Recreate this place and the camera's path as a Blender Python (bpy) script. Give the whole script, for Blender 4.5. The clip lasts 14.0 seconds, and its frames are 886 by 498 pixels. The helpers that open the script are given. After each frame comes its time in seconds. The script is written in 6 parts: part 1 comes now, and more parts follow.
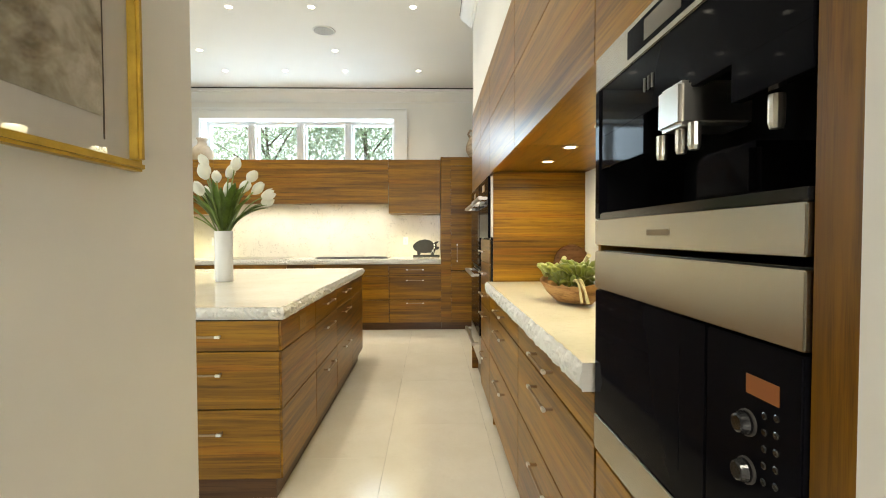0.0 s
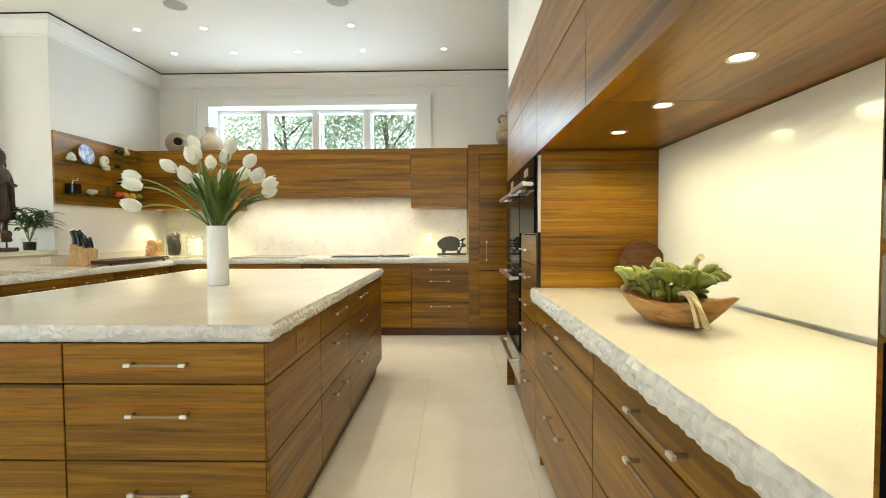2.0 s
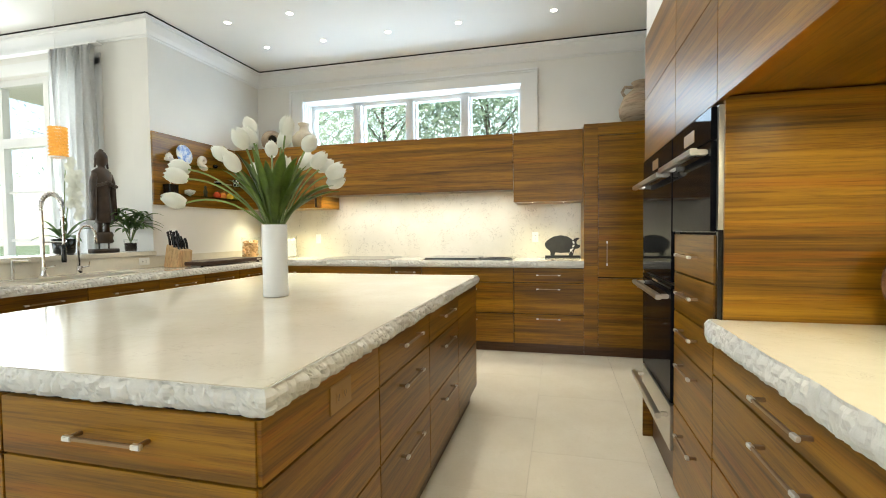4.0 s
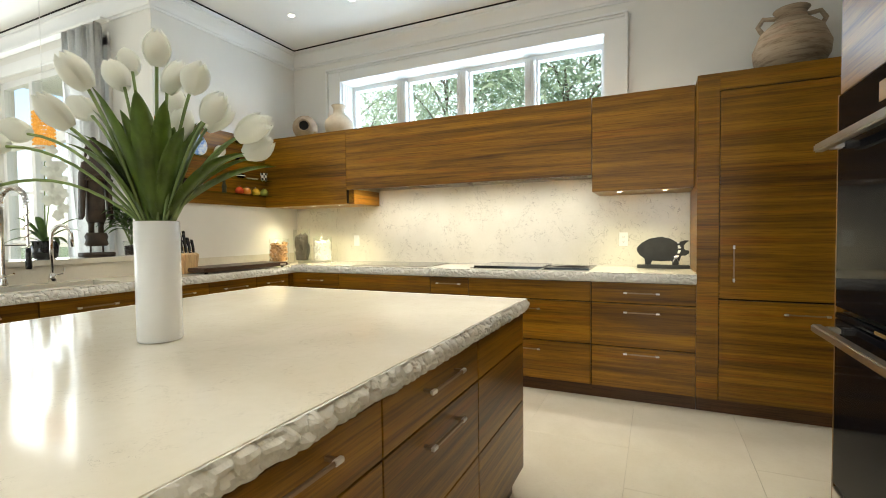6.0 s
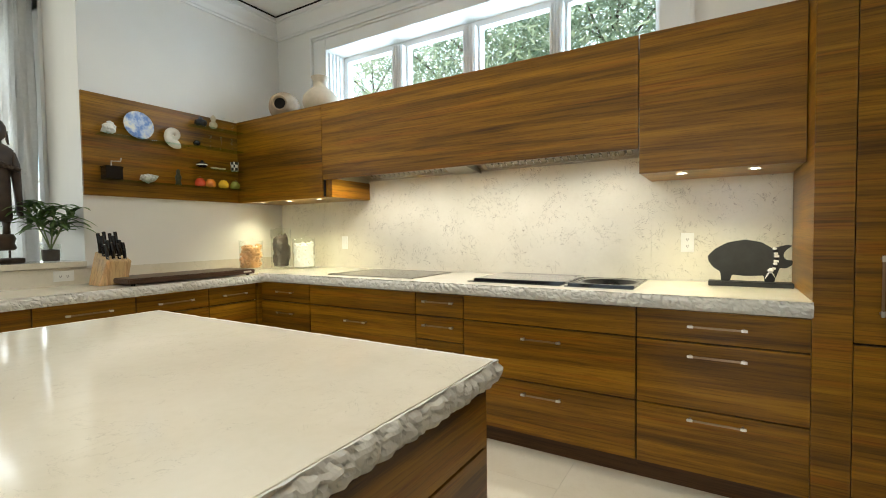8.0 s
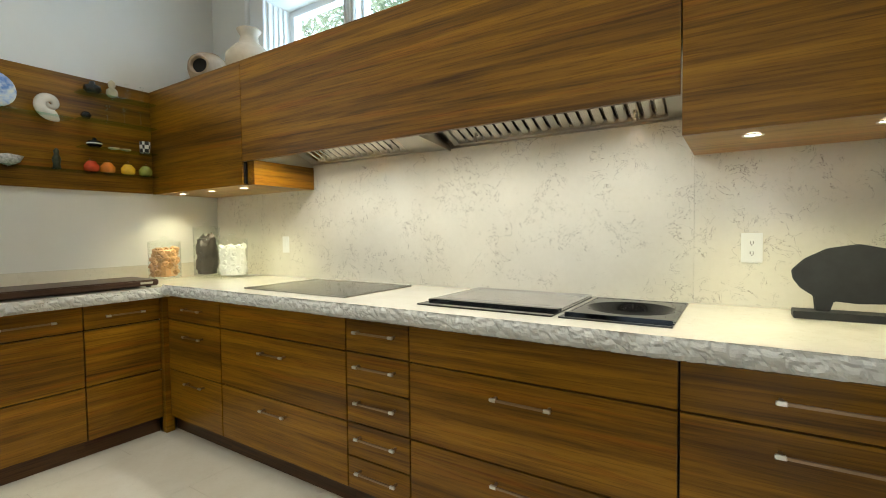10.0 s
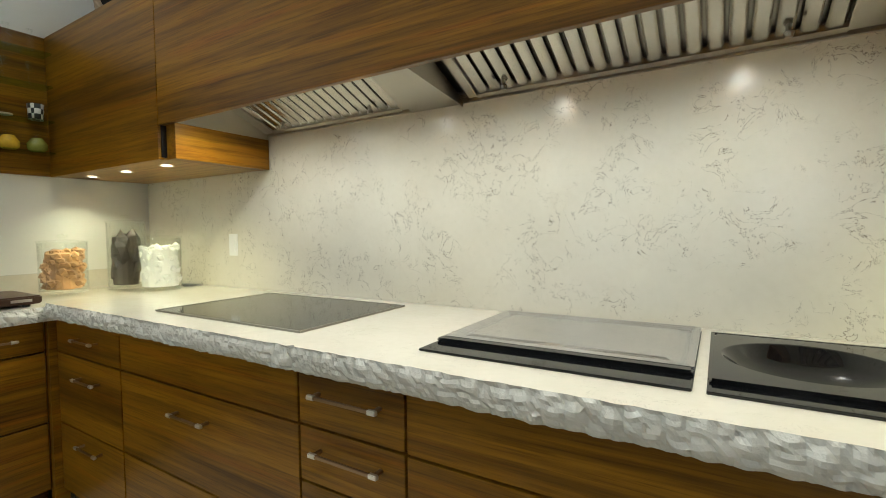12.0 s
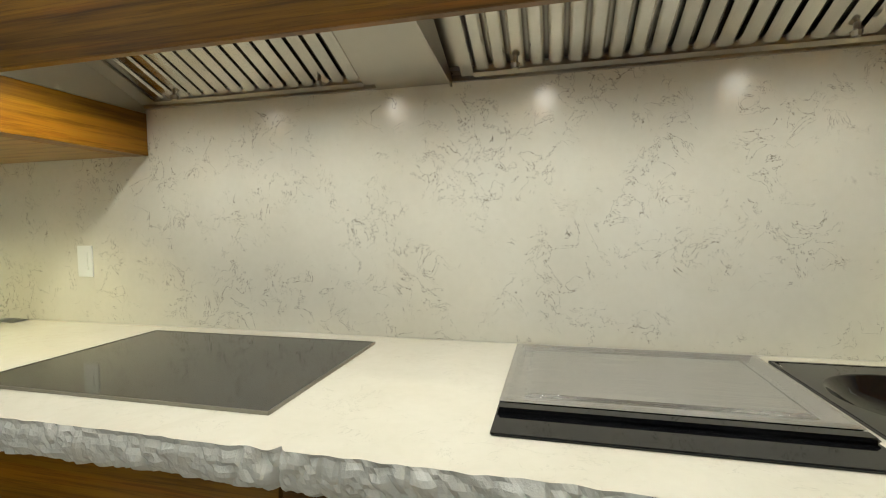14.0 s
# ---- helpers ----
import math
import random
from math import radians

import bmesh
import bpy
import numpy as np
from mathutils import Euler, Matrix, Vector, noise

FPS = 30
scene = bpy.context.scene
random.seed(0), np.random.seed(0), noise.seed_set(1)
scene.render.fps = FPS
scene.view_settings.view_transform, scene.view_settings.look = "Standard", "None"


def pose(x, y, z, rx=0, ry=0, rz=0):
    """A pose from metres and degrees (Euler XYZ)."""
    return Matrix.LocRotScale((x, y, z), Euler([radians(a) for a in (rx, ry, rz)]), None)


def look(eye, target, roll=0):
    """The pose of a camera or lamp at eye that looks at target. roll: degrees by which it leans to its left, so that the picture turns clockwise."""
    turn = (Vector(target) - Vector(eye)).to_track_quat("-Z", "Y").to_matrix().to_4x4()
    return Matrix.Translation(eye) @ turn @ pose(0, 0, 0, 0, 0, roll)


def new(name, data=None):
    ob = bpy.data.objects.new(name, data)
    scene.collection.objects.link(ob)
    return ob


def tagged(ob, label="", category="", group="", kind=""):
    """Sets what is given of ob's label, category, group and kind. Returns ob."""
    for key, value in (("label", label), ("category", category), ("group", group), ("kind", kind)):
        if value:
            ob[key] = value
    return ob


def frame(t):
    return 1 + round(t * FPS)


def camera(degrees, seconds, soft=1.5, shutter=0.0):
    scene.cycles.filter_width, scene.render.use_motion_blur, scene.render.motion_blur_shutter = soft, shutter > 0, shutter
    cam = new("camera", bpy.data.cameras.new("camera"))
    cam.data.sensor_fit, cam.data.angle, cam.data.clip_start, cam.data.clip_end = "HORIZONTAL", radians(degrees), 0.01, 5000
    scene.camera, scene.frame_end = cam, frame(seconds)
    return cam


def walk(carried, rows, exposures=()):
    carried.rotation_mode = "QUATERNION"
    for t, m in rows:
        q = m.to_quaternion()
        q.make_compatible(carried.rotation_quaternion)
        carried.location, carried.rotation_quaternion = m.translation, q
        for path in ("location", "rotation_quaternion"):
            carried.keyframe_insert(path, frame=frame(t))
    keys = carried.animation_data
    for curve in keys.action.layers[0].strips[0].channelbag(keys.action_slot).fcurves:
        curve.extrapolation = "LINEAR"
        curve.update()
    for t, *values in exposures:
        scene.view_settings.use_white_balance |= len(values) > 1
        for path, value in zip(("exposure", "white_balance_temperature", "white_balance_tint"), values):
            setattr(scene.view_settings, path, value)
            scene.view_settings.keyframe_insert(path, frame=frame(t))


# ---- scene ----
cam = camera(88.1, 14.0, soft=1.0)
PATH = [
    (0, (0.008, -0.02, 1.193), (0.058, 1.979, 1.134), -0.2),
    (0.5, (0.01, 0.094, 1.187), (0.049, 2.093, 1.123), -0.3),
    (1, (0.005, 0.237, 1.182), (0.047, 2.236, 1.117), -0.3),
    (1.5, (-0.015, 0.387, 1.176), (0.002, 2.386, 1.117), -0.4),
    (2, (-0.046, 0.557, 1.179), (-0.092, 2.556, 1.109), -0.3),
    (2.5, (-0.069, 0.725, 1.172), (-0.209, 2.719, 1.106), -0.4),
    (3, (-0.068, 0.902, 1.169), (-0.338, 2.882, 1.105), -0.5),
    (3.5, (-0.081, 1.108, 1.171), (-0.463, 3.07, 1.103), -0.7),
    (4, (-0.101, 1.314, 1.18), (-0.594, 3.252, 1.109), -0.6),
    (6.5, (-0.127, 2.765, 1.185), (-1.036, 4.545, 1.119), -0.7),
    (7, (-0.145, 3.037, 1.191), (-1.11, 4.788, 1.126), -0.7),
    (7.5, (-0.166, 3.312, 1.183), (-1.17, 5.041, 1.121), -0.6),
    (8, (-0.19, 3.575, 1.194), (-1.232, 5.281, 1.124), -0.7),
    (10.5, (-0.511, 4.735, 1.193), (-1.599, 6.412, 1.117), -0.7),
    (11, (-0.634, 4.916, 1.198), (-1.726, 6.589, 1.117), -0.8),
    (11.5, (-0.789, 5.056, 1.188), (-1.871, 6.736, 1.111), -0.7),
    (12, (-0.922, 5.165, 1.183), (-1.954, 6.875, 1.099), -0.7),
    (12.5, (-1.045, 5.235, 1.191), (-1.979, 7.001, 1.109), -0.6),
    (13, (-1.178, 5.297, 1.203), (-1.986, 7.125, 1.119), -0.5),
    (13.5, (-1.296, 5.334, 1.222), (-1.96, 7.218, 1.122), -0.7),
    (14, (-1.44, 5.347, 1.237), (-1.918, 7.286, 1.129), -0.7),
]
LIFT = 0.02
walk(cam, [(t, look(Vector(eye) + Vector((0, 0, LIFT)), Vector(target) + Vector((0, 0, LIFT)), roll)) for t, eye, target, roll in PATH],
     exposures=[(0, 1.55, 7250, 9), (1.2, 1.5, 7500, 10), (2, 1.45, 7100, 8), (4, 1.4, 6750, 9), (6.5, 1.17, 6950, 10), (8, 1.05, 6800, 9), (10.5, 0.78, 6500, 5), (12.5, 0.56, 6300, 4), (14, 0.42, 6500, 5)])

# ---- world, daylight ----
world = bpy.data.worlds.new("world")
scene.world = world
world.use_nodes = True
wn = world.node_tree.nodes
sky = wn.new("ShaderNodeTexSky")
sky.sky_type, sky.sun_disc, sky.sun_elevation, sky.sun_rotation = "NISHITA", False, radians(50), radians(120)
wn["Background"].inputs[1].default_value = 0.15
world.node_tree.links.new(sky.outputs[0], wn["Background"].inputs[0])


DIM = 0.36


def lamp(name, kind, m, power, color, size=0.1, size_y=None, spot=None, blend=0.6):
    data = bpy.data.lights.new(name, kind)
    data.energy, data.color = power if kind == "SUN" else power * DIM, color
    if kind == "AREA":
        data.shape, data.size, data.size_y = "RECTANGLE", size, size_y or size
    elif kind == "SUN":
        data.angle = size
    else:
        data.shadow_soft_size = size
    if spot:
        data.spot_size, data.spot_blend = radians(spot), blend
    ob = new(name, data)
    ob.matrix_basis = m
    return ob


lamp("sun", "SUN", look((0, 0, 0), (0.7, 0.4, -1.0)), 4.0, (1.0, 0.95, 0.88), radians(0.5))
DAY, BLUE, WARM, CEIL = (0.82, 0.93, 1.0), (0.55, 0.76, 1.0), (1.0, 0.97, 0.64), (1.0, 0.965, 0.86)
lamp("window_light", "AREA", look((-5.7, 5.05, 1.75), (-5.5, 0.0, 1.6)), 65, DAY, 1.8, 2.1)
lamp("window_light", "AREA", look((-1.93, 7.03, 2.52), (-1.93, 3.0, 2.0)), 75, BLUE, 2.7, 0.7)
# Area lamp added for fill, in an unseen opening far to the west.
lamp("window_light", "AREA", look((-7.98, 1.5, 1.6), (0.0, 2.6, 2.2)), 80, DAY, 3.6, 2.0)
# Unseen fill from the south, added to brighten the faces turned that way.
lamp("window_light", "AREA", look((-2.4, -1.48, 1.65), (-2.2, 6.0, 1.9)), 27, DAY, 2.3, 1.9)
# Cool fill added behind the start for the hall wall; no window stands here.
lamp("hall_window_light", "AREA", look((-0.02, -2.85, 1.7), (0.0, 0.0, 1.4)), 40, (0.95, 0.97, 1.0), 0.7, 1.4)

# ---- materials ----


def nodes_of(name, rough=0.5, metal=0.0):
    mat = bpy.data.materials.new(name)
    mat.use_nodes = True
    nt = mat.node_tree
    b = nt.nodes["Principled BSDF"]
    b.inputs["Roughness"].default_value, b.inputs["Metallic"].default_value = rough, metal
    return mat, nt, b


def coords(nt, scale=(1, 1, 1), shift=False):
    tc = nt.nodes.new("ShaderNodeTexCoord")
    mp = nt.nodes.new("ShaderNodeMapping")
    mp.inputs["Scale"].default_value = scale
    nt.links.new(tc.outputs["Object"], mp.inputs["Vector"])
    if shift:
        info = nt.nodes.new("ShaderNodeObjectInfo")
        mul = nt.nodes.new("ShaderNodeMath")
        mul.operation = "MULTIPLY"
        mul.inputs[1].default_value = 37.0
        nt.links.new(info.outputs["Random"], mul.inputs[0])
        nt.links.new(mul.outputs[0], mp.inputs["Location"])
    return mp.outputs["Vector"]


def noise_tex(nt, vec, scale, detail=4, rough=0.55, distort=0.0):
    n = nt.nodes.new("ShaderNodeTexNoise")
    for key, v in (("Scale", scale), ("Detail", detail), ("Roughness", rough), ("Distortion", distort)):
        n.inputs[key].default_value = v
    nt.links.new(vec, n.inputs["Vector"])
    return n.outputs["Fac"]


def ramp(nt, fac, stops):
    r = nt.nodes.new("ShaderNodeValToRGB")
    el = r.color_ramp.elements
    while len(el) < len(stops):
        el.new(0.5)
    for e, (p, c) in zip(el, stops):
        e.position, e.color = p, (*c, 1)
    nt.links.new(fac, r.inputs["Fac"])
    return r.outputs["Color"]


def mix(nt, fac, a, b, mode="MIX"):
    m = nt.nodes.new("ShaderNodeMix")
    m.data_type, m.blend_type = "RGBA", mode
    for sock, v in ((m.inputs[0], fac), (m.inputs[6], a), (m.inputs[7], b)):
        if isinstance(v, (int, float)):
            sock.default_value = v
        elif isinstance(v, tuple):
            sock.default_value = (*v, 1)
        else:
            nt.links.new(v, sock)
    return m.outputs[2]


def bump(nt, bsdf, height, strength, dist=0.01):
    b = nt.nodes.new("ShaderNodeBump")
    b.inputs["Strength"].default_value, b.inputs["Distance"].default_value = strength, dist
    nt.links.new(height, b.inputs["Height"])
    nt.links.new(b.outputs["Normal"], bsdf.inputs["Normal"])


def plain(name, color, rough=0.5, metal=0.0, vary=0.12, scale=9.0, rel=0.05):
    """A surface with soft mottling and a fine grain."""
    mat, nt, b = nodes_of(name, rough, metal)
    v = coords(nt, shift=True)
    dark = tuple(c * (1 - vary) for c in color)
    lite = tuple(min(1, c * (1 + vary * 0.6)) for c in color)
    nt.links.new(ramp(nt, noise_tex(nt, v, scale), [(0.3, dark), (0.7, lite)]), b.inputs["Base Color"])
    if rel:
        bump(nt, b, noise_tex(nt, v, scale * 14), rel, 0.004)
    return mat


def wood(name, tones, scale=(0.7, 0.7, 26.0), rough=0.32, fine=5.0):
    """Veneer with long grain, broad colour bands, reddish streaks and fine dark pores."""
    mat, nt, b = nodes_of(name, rough)
    v = coords(nt, scale, True)
    wide = noise_tex(nt, v, 1.0, 6, 0.66, 0.6)
    v2 = coords(nt, tuple(s * 0.32 for s in scale), True)
    band = noise_tex(nt, v2, 1.0, 3, 0.55, 0.8)
    v3 = coords(nt, tuple(s * fine for s in scale), True)
    pore = noise_tex(nt, v3, 1.0, 4, 0.75)
    c = ramp(nt, wide, [(0.34, tones[0]), (0.44, tones[1]), (0.55, tones[2]), (0.68, tones[3])])
    c = mix(nt, 0.42, c, ramp(nt, band, [(0.36, tones[0]), (0.5, tones[2]), (0.64, tones[3])]))
    v4 = coords(nt, tuple(s * 0.55 for s in scale), True)
    streak = ramp(nt, noise_tex(nt, v4, 1.7, 4, 0.6, 0.5), [(0.54, (0, 0, 0)), (0.66, (1, 1, 1))])
    half = nt.nodes.new("ShaderNodeMath")
    half.operation, half.inputs[1].default_value = "MULTIPLY", 0.5
    nt.links.new(streak, half.inputs[0])
    c = mix(nt, half.outputs[0], c, (tones[2][0] * 1.25, tones[2][1] * 0.86, tones[2][2] * 0.8))
    c = mix(nt, 0.6, c, ramp(nt, pore, [(0.36, (0.34, 0.27, 0.20)), (0.52, (1, 1, 1))]), "MULTIPLY")
    nt.links.new(c, b.inputs["Base Color"])
    b.inputs["Specular IOR Level"].default_value = 0.32
    bump(nt, b, pore, 0.10, 0.002)
    return mat


TEAK = [(0.070, 0.027, 0.003), (0.16, 0.068, 0.005), (0.265, 0.122, 0.007), (0.40, 0.19, 0.012)]
M_WOOD = wood("teak_veneer", TEAK)
M_WOOD_FLAT = wood("teak_veneer_along", TEAK, (0.55, 8.0, 8.0))
M_WOOD_BRACKET = wood("teak_bracket", TEAK, (8.0, 0.55, 14.0))
M_WOOD_UP = wood("teak_edge", TEAK, (12.0, 12.0, 0.6))
M_WOOD_SOFFIT = wood("teak_soffit", TEAK, (8.0, 0.55, 8.0))
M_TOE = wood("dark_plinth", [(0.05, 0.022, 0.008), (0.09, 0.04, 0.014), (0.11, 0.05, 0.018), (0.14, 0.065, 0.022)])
M_UNDER = wood("pale_underside_veneer", [(0.22, 0.125, 0.03), (0.32, 0.19, 0.05), (0.38, 0.23, 0.065), (0.45, 0.28, 0.085)], (0.6, 8.0, 8.0), 0.35)
# Near-black for strips and carcasses, so gaps carry their shade as colour.
M_DARK = plain("gap_shade", (0.010, 0.006, 0.004), 0.9)
M_WALL = plain("white_wall_paint", (0.80, 0.785, 0.745), 0.55, vary=0.03, scale=2.0, rel=0.04)
M_CEIL = plain("ceiling_paint", (0.84, 0.83, 0.80), 0.7, vary=0.02, scale=1.5, rel=0.02)
M_TRIM = plain("white_trim_paint", (0.83, 0.83, 0.82), 0.35, vary=0.02, scale=3.0, rel=0.02)
M_STEEL = plain("brushed_steel", (0.60, 0.57, 0.51), 0.30, 1.0, vary=0.06, scale=5.0, rel=0.02)
M_STEEL_FRONT = plain("satin_appliance_steel", (0.40, 0.37, 0.31), 0.26, 1.0, vary=0.05, scale=5.0, rel=0.02)
M_HOODSTEEL = plain("hood_steel", (0.46, 0.43, 0.37), 0.28, 1.0, vary=0.05, scale=5.0, rel=0.02)
M_CHROME = plain("chrome", (0.78, 0.76, 0.73), 0.10, 1.0, vary=0.02, rel=0.0)
M_BLOCK = plain("satin_chrome", (0.84, 0.82, 0.78), 0.30, 0.85, vary=0.03, rel=0.0)
M_HANDLE = plain("satin_bronze_steel", (0.36, 0.25, 0.16), 0.30, 0.9, vary=0.05, rel=0.0)
M_MATTEBLACK = plain("matte_black", (0.008, 0.008, 0.009), 0.6, vary=0.1, rel=0.0)
M_BLACK = plain("black_enamel", (0.012, 0.012, 0.013), 0.12, vary=0.1, rel=0.0)
M_BLACKGLASS = plain("black_glass", (0.006, 0.006, 0.008), 0.05, vary=0.05, rel=0.0)
for m in (M_BLACKGLASS, M_MATTEBLACK):
    m.node_tree.nodes["Principled BSDF"].inputs["Specular IOR Level"].default_value = 0.10
    m.node_tree.nodes["Principled BSDF"].inputs["IOR"].default_value = 1.2
M_GLOSSBLACK = plain("gloss_black_ceramic", (0.005, 0.005, 0.006), 0.04, vary=0.05, rel=0.0)
M_BAFFLE = plain("bright_filter_steel", (0.55, 0.52, 0.46), 0.20, 1.0, vary=0.08, scale=6.0, rel=0.02)
M_WHITEPLASTIC = plain("white_plastic", (0.80, 0.80, 0.77), 0.35, vary=0.02, rel=0.0)
M_BROWNPLASTIC = plain("brown_plastic", (0.30, 0.165, 0.045), 0.4, vary=0.1, rel=0.0)
M_SLOT = plain("socket_slot", (0.06, 0.055, 0.05), 0.6, vary=0.0, rel=0.0)


def stone_material(name, base, lite, rough, veins=0.0, relief=0.0):
    mat, nt, b = nodes_of(name, rough)
    v = coords(nt)
    c = ramp(nt, noise_tex(nt, v, 3.0, 5), [(0.3, base), (0.7, lite)])
    c = mix(nt, 0.15, c, ramp(nt, noise_tex(nt, v, 45.0, 3), [(0.35, base), (0.6, lite)]))
    if veins:
        line = noise_tex(nt, v, 13.0, 5, 0.66, 0.7)
        sub = nt.nodes.new("ShaderNodeMath")
        sub.operation, sub.inputs[1].default_value = "SUBTRACT", 0.5
        nt.links.new(line, sub.inputs[0])
        ab = nt.nodes.new("ShaderNodeMath")
        ab.operation = "ABSOLUTE"
        nt.links.new(sub.outputs[0], ab.inputs[0])
        thin = ramp(nt, ab.outputs[0], [(0.0015, (1, 1, 1)), (0.006, (0, 0, 0))])
        patch = ramp(nt, noise_tex(nt, v, 4.5, 5, 0.7), [(0.47, (0, 0, 0)), (0.55, (1, 1, 1))])
        both = mix(nt, 1.0, thin, patch, "MULTIPLY")
        scaled = nt.nodes.new("ShaderNodeMath")
        scaled.operation, scaled.inputs[1].default_value = "MULTIPLY", veins
        nt.links.new(both, scaled.inputs[0])
        c = mix(nt, scaled.outputs[0], c, (0.10, 0.07, 0.04))
        soft = ramp(nt, noise_tex(nt, v, 5.0, 5, 0.65, 1.5), [(0.60, (0, 0, 0)), (0.72, (1, 1, 1))])
        s2 = nt.nodes.new("ShaderNodeMath")
        s2.operation, s2.inputs[1].default_value = "MULTIPLY", 0.14
        nt.links.new(soft, s2.inputs[0])
        c = mix(nt, s2.outputs[0], c, (0.50, 0.43, 0.32))
    nt.links.new(c, b.inputs["Base Color"])
    if relief:
        bump(nt, b, noise_tex(nt, v, 60.0, 6, 0.7), relief, 0.01)
    return mat


M_TOP = stone_material("polished_cream_quartz", (0.66, 0.61, 0.50), (0.75, 0.70, 0.60), 0.10, 0.25)
M_SPLASH = stone_material("veined_cream_quartz", (0.64, 0.60, 0.50), (0.73, 0.69, 0.59), 0.20, 1.0)
M_ROUGH = stone_material("chiselled_cream_stone", (0.60, 0.585, 0.54), (0.73, 0.715, 0.67), 0.55, 0.0, 0.25)
M_FLOOR = stone_material("cream_limestone", (0.68, 0.62, 0.50), (0.76, 0.71, 0.60), 0.14, 0.12)
M_GROUT = plain("pale_grout", (0.66, 0.61, 0.50), 0.7)


def glass_material(name, tint=(1, 1, 1), gloss=0.02):
    """Thin clear glass: it lets light straight through and mirrors more at grazing angles."""
    mat = bpy.data.materials.new(name)
    mat.use_nodes = True
    nt = mat.node_tree
    nt.nodes.remove(nt.nodes["Principled BSDF"])
    clear, shiny, both, edge, power, ease = (nt.nodes.new("ShaderNode" + k) for k in ("BsdfTransparent", "BsdfGlossy", "MixShader", "LayerWeight", "Math", "Math"))
    clear.inputs["Color"].default_value = (*tint, 1)
    shiny.inputs["Roughness"].default_value = gloss
    power.operation, power.inputs[1].default_value = "POWER", 4.0
    ease.operation, ease.inputs[1].default_value, ease.inputs[2].default_value = "MULTIPLY_ADD", 0.55, 0.028
    nt.links.new(edge.outputs["Facing"], power.inputs[0])
    nt.links.new(power.outputs[0], ease.inputs[0])
    nt.links.new(ease.outputs[0], both.inputs[0])
    nt.links.new(clear.outputs[0], both.inputs[1])
    nt.links.new(shiny.outputs[0], both.inputs[2])
    nt.links.new(both.outputs[0], nt.nodes["Material Output"].inputs["Surface"])
    return mat


M_GLASS = glass_material("clear_glass")


def emit_material(name, color, strength):
    mat, nt, b = nodes_of(name)
    b.inputs["Base Color"].default_value = (*color, 1)
    b.inputs["Emission Color"].default_value = (*color, 1)
    b.inputs["Emission Strength"].default_value = strength
    return mat


M_BULB = emit_material("lamp_glow", (1.0, 0.95, 0.82), 6.0)

# ---- building helpers ----


def box(bm, x0, x1, y0, y1, z0, z1, bev=0.0):
    m = Matrix.LocRotScale(((x0 + x1) / 2, (y0 + y1) / 2, (z0 + z1) / 2), None, (abs(x1 - x0), abs(y1 - y0), abs(z1 - z0)))
    r = bmesh.ops.create_cube(bm, size=1, matrix=m)
    if bev:
        edges = list({e for v in r["verts"] for e in v.link_edges})
        bmesh.ops.bevel(bm, geom=edges, offset=bev, segments=2, affect="EDGES", clamp_overlap=True)
    return bm


def boxes(*dims, bev=0.0):
    bm = bmesh.new()
    for d in dims:
        box(bm, *d, bev=bev)
    return bm


def part(name, bm, material, parent=None, label="", smooth=False):
    """Link a bmesh as one mesh object under a thing or a part."""
    data = bpy.data.meshes.new(name)
    bm.to_mesh(data)
    bm.free()
    data.materials.append(material)
    if smooth:
        for p in data.polygons:
            p.use_smooth = True
    ob = new(name, data)
    if parent is not None:
        ob.parent = parent
        if parent.type == "EMPTY":
            ob.matrix_parent_inverse = parent.matrix_basis.inverted()
    if label:
        ob["label"] = label
    return ob


def thing(name, at, label, category, group="", kind=""):
    ob = new(name)
    ob.location = at
    ob.matrix_basis = Matrix.Translation(at)
    ob.empty_display_size = 0.1
    return tagged(ob, label, category, group, kind)


def setting(name, bm, material, label, category="wall", smooth=False):
    return tagged(part(name, bm, material, smooth=smooth), label, category, kind="structure")


def lathe(bm, rings, segs=24, at=(0, 0, 0), axis=None, close=True):
    """Rings of (radius, height) turned round z, then moved by axis or at."""
    m = axis if axis is not None else Matrix.Translation(at)
    prev = None
    loops = []
    for r, h in rings:
        loop = [bm.verts.new(m @ Vector((r * math.cos(a), r * math.sin(a), h))) for a in (2 * math.pi * i / segs for i in range(segs))]
        if prev:
            for i in range(segs):
                bm.faces.new((prev[i], prev[(i + 1) % segs], loop[(i + 1) % segs], loop[i]))
        prev = loop
        loops.append(loop)
    if close:
        bm.faces.new(list(reversed(loops[0])))
        bm.faces.new(loops[-1])
    return bm


def tube(bm, points, radius, segs=8, taper=None):
    """A round bar through points; taper: radius at the far end."""
    pts = [Vector(p) for p in points]
    prev = None
    side = None
    for i, p in enumerate(pts):
        d = (pts[min(i + 1, len(pts) - 1)] - pts[max(i - 1, 0)]).normalized()
        if side is None:
            side = d.cross(Vector((0, 0, 1)))
            if side.length < 0.1:
                side = d.cross(Vector((1, 0, 0)))
        side = (side - d * side.dot(d)).normalized()
        up = d.cross(side)
        r = radius if taper is None else radius + (taper - radius) * i / (len(pts) - 1)
        loop = [bm.verts.new(p + r * (math.cos(a) * side + math.sin(a) * up)) for a in (2 * math.pi * k / segs for k in range(segs))]
        if prev:
            for k in range(segs):
                bm.faces.new((prev[k], prev[(k + 1) % segs], loop[(k + 1) % segs], loop[k]))
        else:
            bm.faces.new(list(reversed(loop)))
        prev = loop
    bm.faces.new(prev)
    return bm


